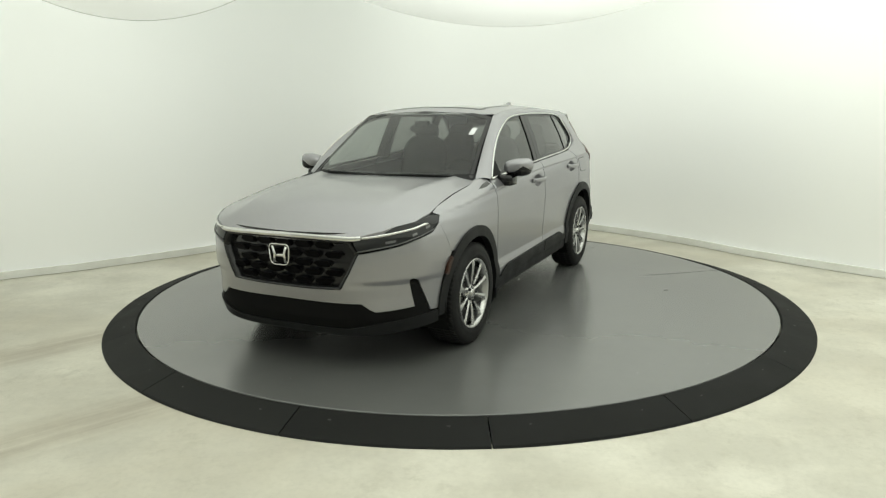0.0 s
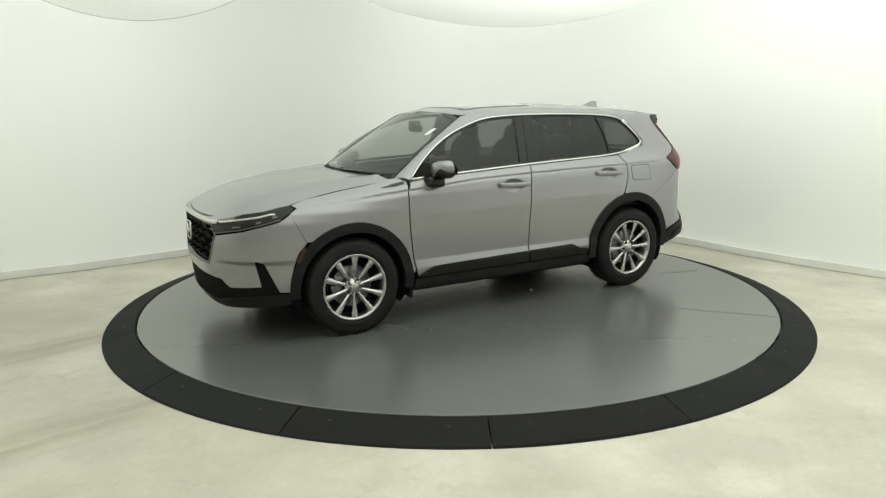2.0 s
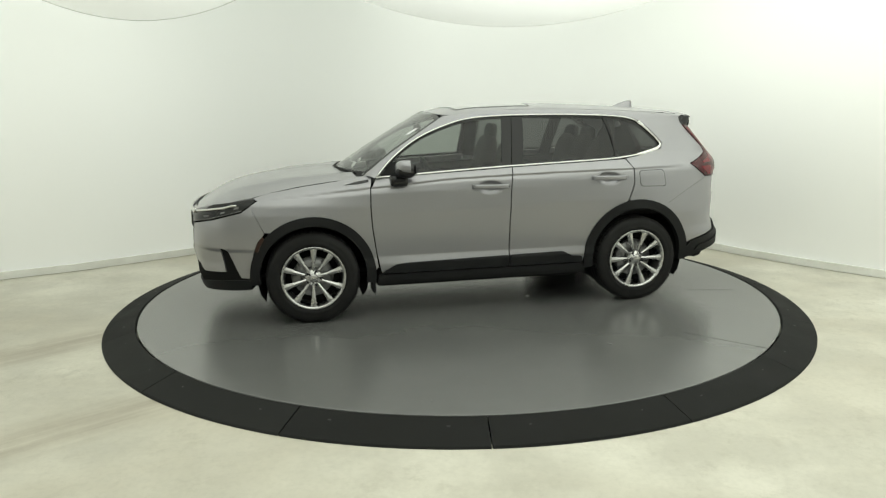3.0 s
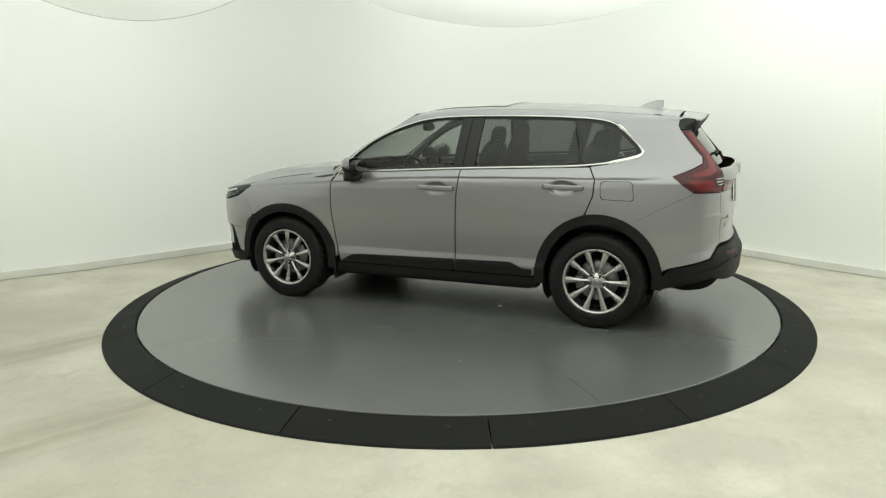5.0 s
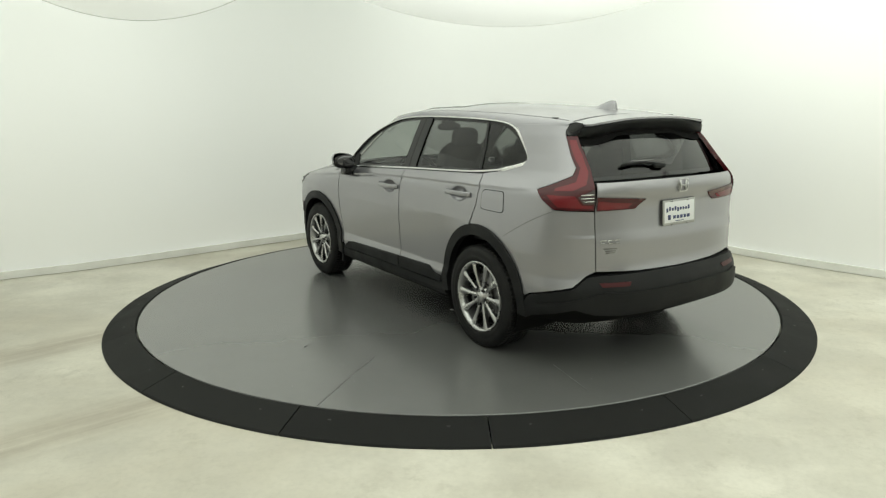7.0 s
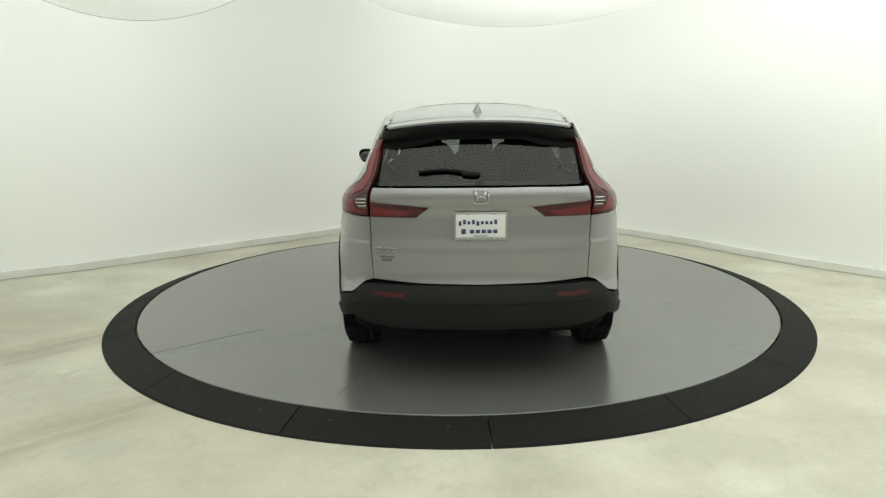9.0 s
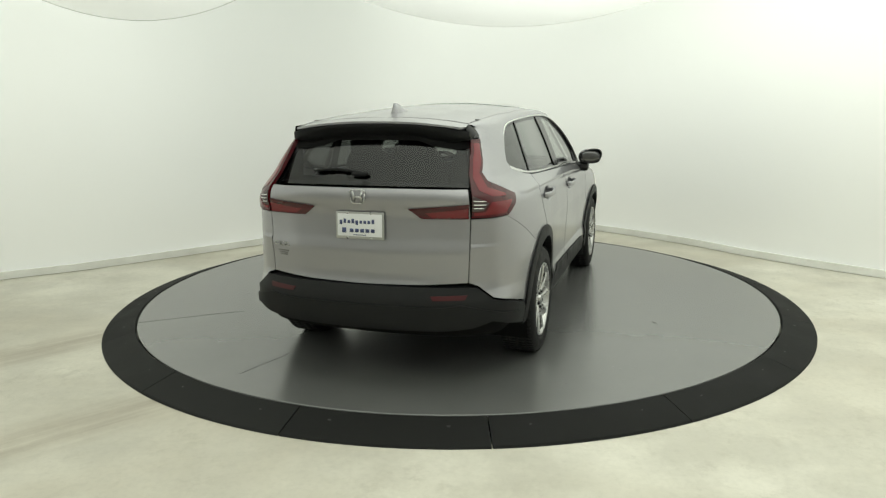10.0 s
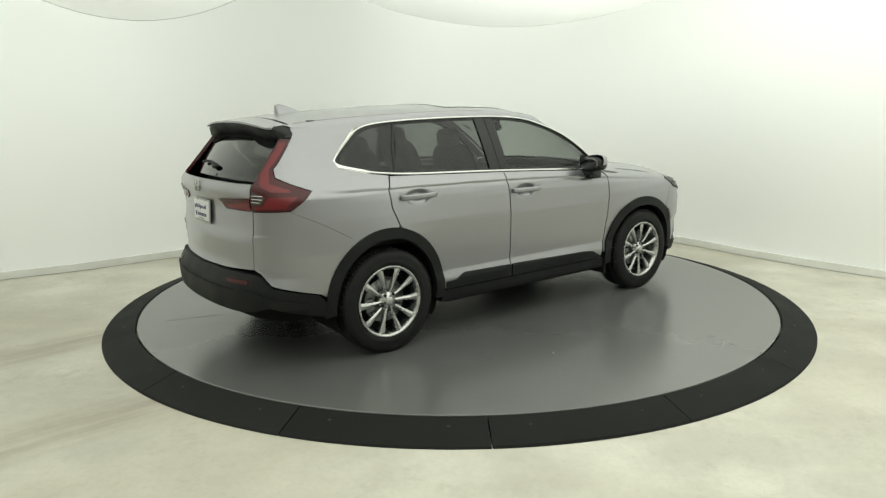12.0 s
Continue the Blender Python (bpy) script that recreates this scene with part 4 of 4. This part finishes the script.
        strip(bm, [skin(side * s, np.interp(s, [sf(.53), sx(2.10), sx(1.86)], [.80, .838, .903]), 0.007) for s in ss], 0.008, 0.008)
        part("running_light", bm, M["alloy_dark"], lamp)
        # small vent badge by the front door
        panel("fender_vent", skin, flip(S([(1.09, 1.068), (0.99, 1.090), (0.895, 1.104), (0.895, 1.088), (0.98, 1.074)]), side), M["gloss_black"], car, off=0.003, lip=0.02, gap=0)


def build_rear(car):
    paint, black = M["paint"], M["plastic"]
    half = [(LENGTH, 1.205), (sr(.30), 1.205), (sr(.648), 1.20), (sr(.66), 1.03), (sr(.645), .66), (sr(.35), .645), (LENGTH, .64)]
    whole = [(LENGTH - u, v) for u, v in half]

    def back(u, v, off=0.0):
        p = skin((LENGTH - abs(u)), v, off)
        p.y = math.copysign(p.y, u)
        return p

    def B(pts):
        return [(LENGTH - sr(y) if y > 0 else 0.0, z) for y, z in pts]
    gate = panel("tailgate", back, mirrored(whole), paint, car)
    bp = B([(0, .638), (.645, .638), (.70, .632)]) + [(LENGTH - sx(x), z) for x, z in [(-2.13, .562), (-1.86, .492), (-1.80, .42), (-1.82, .340), (-2.04, .395)]] + B([(.76, .432), (.66, .398), (.5, .378), (0, .372)])
    bumper = panel("rear_bumper", back, mirrored(bp), black, car, off=0.012, lip=0.08)
    lower = B([(0, .41), (.60, .41), (.50, .365), (0, .355)])
    panel("rear_skid_panel", back, mirrored(lower), M["dark"], car, off=-0.05, lip=0.08)
    step = B([(0, .532), (.50, .532), (.60, .546), (.66, .530)]) + [(LENGTH - sx(x), z) for x, z in [(-2.10, .482), (-1.93, .450), (-1.90, .41), (-1.95, .392)]] + B([(.74, .442), (.65, .410), (.5, .392), (0, .386)])
    panel("bumper_step", back, mirrored(step), black, bumper, off=0.024, lip=0.03, gap=0)
    for side in (1, -1):
        r = [(side * (LENGTH - sr(y)), z) for y, z in ((.635, .599), (.43, .594), (.445, .570), (.62, .574))]
        panel("rear_reflector", back, r, M["red_reflector"], bumper, off=0.016, lip=0.02, gap=0)
        outer = [(4.90, 1.468), (5.0, 1.38), (5.10, 1.285), (5.07, 1.238), (4.80, 1.150), (4.87, 1.09), (4.955, 1.038), (sr(.664), 1.034), (sr(.664), 1.21), (5.225, 1.28), (5.195, 1.37), (5.12, 1.468)]
        lamp = panel("tail_light", skin, flip(outer, side), M["red_dark"], car, off=0.008, lip=0.03, label="dark red wraparound tail light")
        glow = [(4.965, 1.445), (5.05, 1.37), (5.135, 1.285), (5.10, 1.205), (4.95, 1.165), (4.95, 1.150), (5.08, 1.155), (5.17, 1.19), (5.20, 1.26), (5.165, 1.36), (5.09, 1.445)]
        panel("light_band", skin, flip(glow, side), M["red"], lamp, off=0.0105, lip=0.003, gap=0, label="bright red light band")
        reverse = panel("reverse_lens", skin, flip([(5.115, 1.12), (5.15, 1.078), (5.222, 1.075), (5.222, 1.165)], side), M["clear"], lamp, off=0.0105, lip=0.003, gap=0, label="clear ribbed lens")
        for zz in (1.092, 1.112, 1.132):
            bm = bmesh.new()
            strip(bm, [skin(side * u, zz + 0.05 * (u - 5.17), 0.0135) for u in np.linspace(5.135 if zz > 1.1 else 5.155, 5.215, 5)], 0.006, 0.006)
            part("lens_rib", bm, M["chrome"], reverse)
        panel("light_band", skin, flip([(4.90, 1.125), (4.985, 1.055), (5.21, 1.05), (5.21, 1.066), (5.14, 1.070), (5.095, 1.125)], side), M["red"], lamp, off=0.0105, lip=0.003, gap=0)
        inner = [(side * (LENGTH - sr(y)), z) for y, z in ((.652, 1.029), (.376, 1.029), (.293, 1.090), (.652, 1.120))]
        panel("spoiler_side", skin, flip([(4.879, 1.490), (4.899, 1.472), (5.125, 1.472), (5.16, 1.54), (4.906, 1.54)], side), M["gloss_black"], car, off=0.004, lip=0.02)
        tail = panel("gate_light", back, inner, M["red_dark"], gate, off=0.008, lip=0.02, label="dark red tail light insert")
        inner = [(side * (LENGTH - sr(y)), z) for y, z in ((.645, 1.040), (.44, 1.040), (.40, 1.066), (.52, 1.078), (.645, 1.092))]
        panel("light_band", back, inner, M["red"], tail, off=0.010, lip=0.003, gap=0)
    # rear window with black border, wiper
    rg = [(0.0, 1.205), (0.645, 1.20), (0.61, 1.40), (0.59, 1.49), (0.0, 1.53)]
    glass = panel("rear_window", rear_glass, mirrored(rg), M["glass_rear"], gate, cell=0.08, lip=0, gap=0)
    bm = bmesh.new()
    w = mirrored(rg)
    loft(bm, [[rear_glass(y, z, 0.002) for y, z in w + w[:1]], [rear_glass(y * 0.93, 1.35 + (z - 1.35) * 0.86, 0.003) for y, z in w + w[:1]]])
    part("window_border", bm, M["gloss_black"], gate)
    panel("window_shade_band", rear_glass, mirrored([(0, 1.462), (0.26, 1.458), (0.36, 1.425), (0.50, 1.405), (0.615, 1.415), (0.57, 1.55), (0, 1.56)]), M["dark"], gate, cell=0.08, off=0.008, lip=0.006, gap=0)
    bm = bmesh.new()
    strip(bm, [rear_glass(0.02 + 0.34 * t, 1.262 + 0.018 * math.sin(3 * t) + 0.008 * t, 0.02) for t in np.linspace(0, 1, 10)], 0.022, 0.018)
    blob(bm, rear_glass(0.05, 1.262, 0.016), (0.016, 0.055, 0.016))
    part("rear_wiper", bm, M["plastic"], gate)
    # spoiler: painted top, black wings and underside
    sp = [(-1.872, 0.0), (-1.872, 0.50), (-1.862, 0.548), (-1.955, 0.563), (-2.005, 0.53), (-2.030, 0.40), (-2.040, 0.0)]
    panel("spoiler", roof, across(sp), paint, gate, cell=0.05, lip=0.012)
    bm = bmesh.new()
    rows = []
    for y in np.linspace(-0.575, 0.575, 25):
        e = (abs(y) / 0.575) ** 5
        x1 = -2.034 + 0.020 * (y / 0.575) ** 2 + 0.045 * e
        lobe = 0.030 * math.exp(-((abs(y) - 0.44) / 0.10) ** 2)
        top = roof(x1 + 0.015, y).z - 0.012 - 0.012 * e
        rows.append([(-1.83, y, 1.53 - 0.03 * e), (-1.86, y, top - 0.010), (x1 + 0.006, y, top), (x1, y, top - 0.008), (x1 + 0.008, y, top - 0.024 - 0.03 * e), (-1.955, y, 1.478 - lobe - 0.012 * e), (-1.90, y, 1.470 - lobe)])
    loft(bm, rows)
    bm.faces.new([v for v in bm.verts[:7]]), bm.faces.new([v for v in bm.verts[-7:]])
    part("spoiler_edge", bm, M["plastic"], gate)
    for side in (1, -1):
        bm = bmesh.new()
        rows = [[(-1.86, side * 0.56, 1.555), (-1.965, side * 0.565, 1.545), (-1.975, side * 0.56, 1.53)], [(-1.855, side * 0.60, 1.50), (-1.93, side * 0.595, 1.49), (-1.95, side * 0.58, 1.48)], [(-1.87, side * 0.60, 1.462), (-1.925, side * 0.59, 1.45), (-1.93, side * 0.57, 1.445)]]
        loft(bm, rows)
        part("spoiler_wing", bm, M["gloss_black"], gate)
    # fin aerial
    bm = bmesh.new()
    rows = []
    for t in np.linspace(0, 1, 9):
        x = -1.50 - 0.19 * t
        h, w = 0.064 * min(1.0, t / 0.78) ** 0.8 + 0.004, 0.036 * (1 - 0.25 * t)
        z0 = roof(x, 0).z - 0.004
        rows.append([(x, -w, z0), (x - 0.004, -w * 0.45, z0 + h * 0.6), (x - 0.006, -w * 0.12, z0 + h), (x - 0.006, w * 0.12, z0 + h), (x - 0.004, w * 0.45, z0 + h * 0.6), (x, w, z0)])
    loft(bm, rows)
    bm.verts.ensure_lookup_table()
    bm.faces.new(bm.verts[-6:])
    part("roof_fin", bm, paint, car)
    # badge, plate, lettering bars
    bm = bmesh.new()
    x0 = back(0, 1.155).x - 0.006
    out = rounded([(-0.048, 1.196), (0.048, 1.196), (0.040, 1.116), (-0.040, 1.116)], 0.022, 4)
    strip(bm, [(x0, y, z) for y, z in out + out[:1]], 0.006, 0.007, [(1, 0, 0)] * (len(out) + 1))
    for sgn in (1, -1):
        strip(bm, [(x0, sgn * 0.031, 1.188), (x0, sgn * 0.021, 1.156), (x0, sgn * 0.027, 1.124)], 0.012, 0.007, [(1, 0, 0)] * 3)
    strip(bm, [(x0, -0.022, 1.153), (x0, 0.022, 1.153)], 0.011, 0.006, [(1, 0, 0)] * 2)
    part("badge", bm, M["alloy"], gate, "silver maker's badge")
    xp = back(0, 0.985).x - 0.014
    tilt = Matrix.Translation((xp, 0, 0.984)) @ pose(0, 0, 0, 0, 3, 0)
    bm = bmesh.new()
    box(bm, (-0.004, -0.153, -0.080), (0.006, 0.153, 0.080), tilt, 0.004)
    plate = part("plate_frame", bm, M["grey_metal"], gate, "pale grey metal plate frame")
    bm = bmesh.new()
    box(bm, (-0.0065, -0.141, -0.064), (-0.001, 0.141, 0.068), tilt, 0.002)
    part("plate_card", bm, M["plate_white"], plate, "white dealer plate with blue bars")
    # two lines of writing, letter by letter as plain bars
    line = [(0.118 - 0.0255 * k, 0.016, 0.018 + (0.008 if k in (1, 3, 8) else 0.0), 0.012 if k not in (0, 4) else 0.004) for k in range(9)]
    line = [(y, w, 0.012 if lo == 0.012 else 0.004, 0.012 + h) for y, w, h, lo in line]
    line += [(0.050 - 0.0335 * k, 0.024, -0.040, -0.019) for k in range(5)] + [(0.098, 0.026, -0.044, -0.014)]
    line += [(0.0, 0.080, -0.057, -0.053)]
    for y, w, z0, z1 in line:
        bm = bmesh.new()
        box(bm, (-0.0078, y - w / 2, z0), (-0.006, y + w / 2, z1), tilt)
        part("plate_bar", bm, M["blue_ink"], plate)
    for y in (0.075, -0.075):
        for z in (0.074, -0.073):
            bm = bmesh.new()
            bmesh.ops.create_cone(bm, cap_ends=True, segments=10, radius1=0.008, radius2=0.007, depth=0.005, matrix=tilt @ Matrix.Translation((-0.006, y, z)) @ Matrix.Rotation(math.pi / 2, 4, "Y"))
            part("plate_screw", bm, M["alloy"], plate)
    for y0, y1 in ((0.622, 0.586), (0.574, 0.540), (0.530, 0.494)):
        bm = bmesh.new()
        strip(bm, [back(LENGTH - sr(y), 0.852, 0.003) for y in (y0, y1)], 0.005, 0.006)
        strip(bm, [back(LENGTH - sr(y), 0.834, 0.003) for y in (y0, y1)], 0.005, 0.006)
        strip(bm, [back(LENGTH - sr(y0), z, 0.003) for z in (0.834, 0.843, 0.852)], 0.005, 0.006, [(1, 0, 0)] * 3)
        part("model_mark", bm, M["alloy"], gate)
    for y0, y1, z in ((0.60, 0.51, 0.800), (0.59, 0.52, 0.786), (0.585, 0.525, 0.774)):
        bm = bmesh.new()
        strip(bm, [back(LENGTH - sr(y), z, 0.001) for y in (y0, y1)], 0.003, 0.006)
        part("dealer_mark", bm, M["alloy_dark"], gate)


def build_inside(car):
    """Dark inner body, underfloor, seats and dashboard seen through the glass."""
    low = [(0.0, .84), (sf(.5), .84), (sx(2.0), .87), (sx(1.75), .91), (sx(1.3), 1.0), (sx(0.95), 1.05), (sx(-1.2), 1.15), (sx(-1.6), 1.2), (sx(-1.85), 1.40), (ARM0, 1.44), (ARM1, 1.44), (sr(.66), 1.18), (LENGTH, 1.18), (LENGTH, .32), (sx(-2.0), .32)]
    low += S([(-1.80, .36)] + [(-2.70 - x, z) for x, z in arch(-1.35, 0.38, 0.44, 0.46, 5, 175, 14)] + [(-0.90, .30), (0.88, .30)] + arch(1.35, 0.375, 0.445, 0.46, 178, 2, 14)) + [(sx(1.84), .30), (sf(.6), .30), (0, .30)]
    for side in (1, -1):
        panel("inner_body", skin, flip(low, side), M["dark"], car, cell=0.09, off=-0.055, lip=0, gap=0)
    bm = bmesh.new()
    box(bm, (-1.95, -0.70, 0.31), (2.1, 0.70, 0.38), None, 0.03)
    box(bm, (-0.85, -0.86, 0.25), (0.85, 0.86, 0.40), None, 0.03)
    box(bm, (-0.9, -0.16, 0.20), (0.9, 0.16, 0.30), None, 0.03)
    box(bm, (-1.55, -0.55, 0.21), (-1.2, 0.55, 0.30), None, 0.03)
    part("underbody", bm, M["dark"], car)
    bm = bmesh.new()
    blob(bm, (-1.92, -0.36, 0.345), (0.11, 0.22, 0.05))
    part("exhaust_silencer", bm, M["brake"], car)
    bm = bmesh.new()
    box(bm, (-1.95, -0.78, 0.72), (0.75, 0.78, 0.80), None, 0.02)
    box(bm, (0.45, -0.74, 0.7), (1.0, 0.74, 1.07), None, 0.06)
    box(bm, (0.35, 0.18, 0.86), (0.62, 0.62, 1.13), None, 0.07)
    box(bm, (-2.02, -0.62, 0.70), (-1.86, 0.62, 1.16), None, 0.03)
    part("dashboard", bm, M["trim"], car)
    bm = bmesh.new()
    lean = pose(0.30, 0.37, 1.06, 0, -62, 0)
    pts = [lean @ Vector((0.185 * math.cos(a), 0.185 * math.sin(a), 0)) for a in np.linspace(0, 2 * math.pi, 33)]
    strip(bm, pts, 0.03, 0.03)
    blob(bm, (0.32, 0.37, 1.06), (0.03, 0.08, 0.07))
    part("steering_wheel", bm, M["trim"], car)
    for x, ys in ((-0.28, (0.37, -0.37)), (-1.12, (0.40, 0.0, -0.40))):
        for y in ys:
            bm = bmesh.new()
            w = 0.25 if len(ys) == 2 else 0.195
            blob(bm, (x + 0.22, y, 0.80), (0.27, w, 0.09), None, 0.6)
            blob(bm, (x - 0.06, y, 1.08), (0.075, w * 0.93, 0.30), pose(0, 0, 0, 0, -14, 0), 0.6)
            blob(bm, (x - 0.145, y, 1.40 if len(ys) == 2 else 1.37), (0.045, 0.12, 0.085), pose(0, 0, 0, 0, -10, 0), 0.65)
            box(bm, (x - 0.15, y - 0.05, 1.28), (x - 0.135, y - 0.038, 1.38)), box(bm, (x - 0.15, y + 0.038, 1.28), (x - 0.135, y + 0.05, 1.38))
            part("front_seat" if len(ys) == 2 else "rear_seat", bm, M["cloth"], car)
    bm = bmesh.new()
    blob(bm, (0.36, 0.0, 1.465), (0.022, 0.125, 0.036))
    box(bm, (0.34, -0.06, 1.48), (0.40, 0.06, 1.53), None, 0.01)
    part("inside_mirror", bm, M["trim"], car)
    bm = bmesh.new()
    loft(bm, [[roof(x, y, -0.045) for x in np.linspace(0.22, -1.85, 20)] for y in np.linspace(-0.56, 0.56, 9)])
    part("headliner", bm, M["cloth_grey"], car)
    for side in (1, -1):
        bm = bmesh.new()
        loft(bm, [[(x, side * (cabin_y(x, z) - 0.05), z) for z in np.linspace(1.15, 1.56, 6)] for x in (-0.24, -0.36)])
        part("pillar_trim", bm, M["trim"], car)
        bm = bmesh.new()
        loft(bm, [[(x - 0.2 * (z - 1.2), side * (cabin_y(x, z) - 0.05), z) for z in np.linspace(1.15, 1.54, 6)] for x in (-1.06, -1.18)])
        part("pillar_trim", bm, M["trim"], car)


def build_wheel(car, x, side):
    """Tyre, ten-spoke alloy rim, nuts and brake; the hub faces outwards."""
    y0 = 0.80
    m = Matrix.Translation((x, side * y0, 0.365)) @ (Matrix.Identity(4) if side == 1 else Matrix.Rotation(math.pi, 4, "Z"))
    bm = bmesh.new()
    lathe(bm, [(0.235, -0.10), (0.262, -0.112), (0.30, -0.118), (0.333, -0.112), (0.350, -0.095), (0.358, -0.07), (0.3595, 0.0), (0.358, 0.07), (0.350, 0.095), (0.333, 0.112), (0.30, 0.118), (0.285, 0.116), (0.28, 0.119), (0.262, 0.113), (0.243, 0.102), (0.236, 0.09)], 72, m)
    for k in range(72):
        a = 2 * math.pi * k / 72
        for yy in (-0.08, -0.03, 0.03, 0.08):
            mm = m @ Matrix.Rotation(a + (0.02 if yy > 0 else 0), 4, "Y") @ Matrix.Translation((0.3595, yy, 0))
            box(bm, (-0.004, -0.019, -0.012), (0.0010 if abs(yy) < 0.05 else -0.0010, 0.019, 0.012), mm)
    tyre = part("wheel", bm, M["tyre"], car, "black road tyre on a machined alloy rim")
    bm = bmesh.new()
    lathe(bm, [(0.243, 0.100), (0.249, 0.109), (0.246, 0.114), (0.237, 0.112), (0.227, 0.103), (0.222, 0.07), (0.20, -0.02), (0.20, -0.09), (0.235, -0.10)], 64, m)
    part("rim", bm, M["alloy"], tyre)
    bm = bmesh.new()
    lathe(bm, [(0.0, 0.03), (0.07, 0.03), (0.155, 0.035), (0.158, 0.01), (0.0, 0.01)], 48, m)
    for k in range(18):
        mm = m @ Matrix.Rotation(2 * math.pi * k / 18, 4, "Y") @ Matrix.Translation((0.135, 0.037, 0))
        bmesh.ops.create_cone(bm, cap_ends=True, segments=8, radius1=0.005, radius2=0.005, depth=0.006, matrix=mm @ Matrix.Rotation(math.pi / 2, 4, "X"))
    part("brake_disc", bm, M["brake"], tyre)
    bm = bmesh.new()
    lathe(bm, [(0.0, 0.005), (0.21, 0.004), (0.212, -0.08)], 40, m)
    part("wheel_back", bm, M["dark"], tyre)
    bm = bmesh.new()
    box(bm, (-0.05, 0.01, 0.09), (0.05, 0.055, 0.165), m @ Matrix.Rotation(radians(100), 4, "Y"), 0.012)
    part("brake_caliper", bm, M["alloy_dark"], tyre)
    first = math.pi / 2 + (math.pi / 10 if x < 0 else 0.04)
    for k in range(10):
        ang = first + 2 * math.pi * k / 10
        along, wide = Vector((math.cos(ang), 0, math.sin(ang))), Vector((-math.sin(ang), 0, math.cos(ang)))
        bm = bmesh.new()
        secs = []
        for r, yy, w in ((0.040, 0.084, 0.024), (0.085, 0.094, 0.020), (0.150, 0.102, 0.029), (0.200, 0.106, 0.042), (0.226, 0.107, 0.048), (0.241, 0.103, 0.054)):
            c, t = along * r + Vector((0, yy, 0)), wide * (w / 2)
            drop = Vector((0, -0.007, 0))
            secs.append([m @ (c - t * 0.8 + drop * 5), m @ (c - t + drop), m @ (c - t * 0.12), m @ (c + t * 0.12), m @ (c + t + drop), m @ (c + t * 0.8 + drop * 5)])
        loft(bm, secs)
        part("spoke", bm, M["alloy"], tyre, smooth=False)
    bm = bmesh.new()
    lathe(bm, [(0.0, 0.103), (0.028, 0.103), (0.032, 0.099), (0.034, 0.088), (0.060, 0.084), (0.070, 0.068), (0.072, 0.04)], 40, m)
    part("hub_cap", bm, M["alloy"], tyre)
    for k in range(5):
        bm = bmesh.new()
        a = 2 * math.pi * (k + 0.25) / 5 + first
        mm = m @ Matrix.Translation((0.056 * math.cos(a), 0.096, 0.056 * math.sin(a))) @ Matrix.Rotation(math.pi / 2, 4, "X")
        bmesh.ops.create_cone(bm, cap_ends=True, segments=6, radius1=0.010, radius2=0.010, depth=0.014, matrix=mm)
        part("wheel_nut", bm, M["gloss_black"], tyre)


def build_car():
    vehicle = tagged(new("car"), "silver compact sport utility vehicle with black wheel arches and alloy wheels", "car")
    build_body(vehicle)
    for x in (1.35, -1.35):
        for side in (1, -1):
            build_wheel(vehicle, x, side)
    for side in (1, -1):
        bm = bmesh.new()
        box(bm, (0.868, min(side * 0.70, side * 0.89), 0.21), (0.892, max(side * 0.70, side * 0.89), 0.40), Matrix.Identity(4), 0.006)
        part("mud_flap", bm, M["plastic"], vehicle)
    return vehicle


car = build_car()


# ---- what moves: car and platform turn together ----
def motions():
    start, rate = -115.36, -17.196
    off = Matrix.Translation((-0.051, -0.150, -0.005))
    times = [0.75 * k for k in range(17)]
    walk(turntable, [(t, pose(0, 0, 0, 0, 0, start + rate * t)) for t in times])
    walk(car, [(t, pose(0, 0, 0, 0, 0, start + rate * t) @ off) for t in times])


motions()
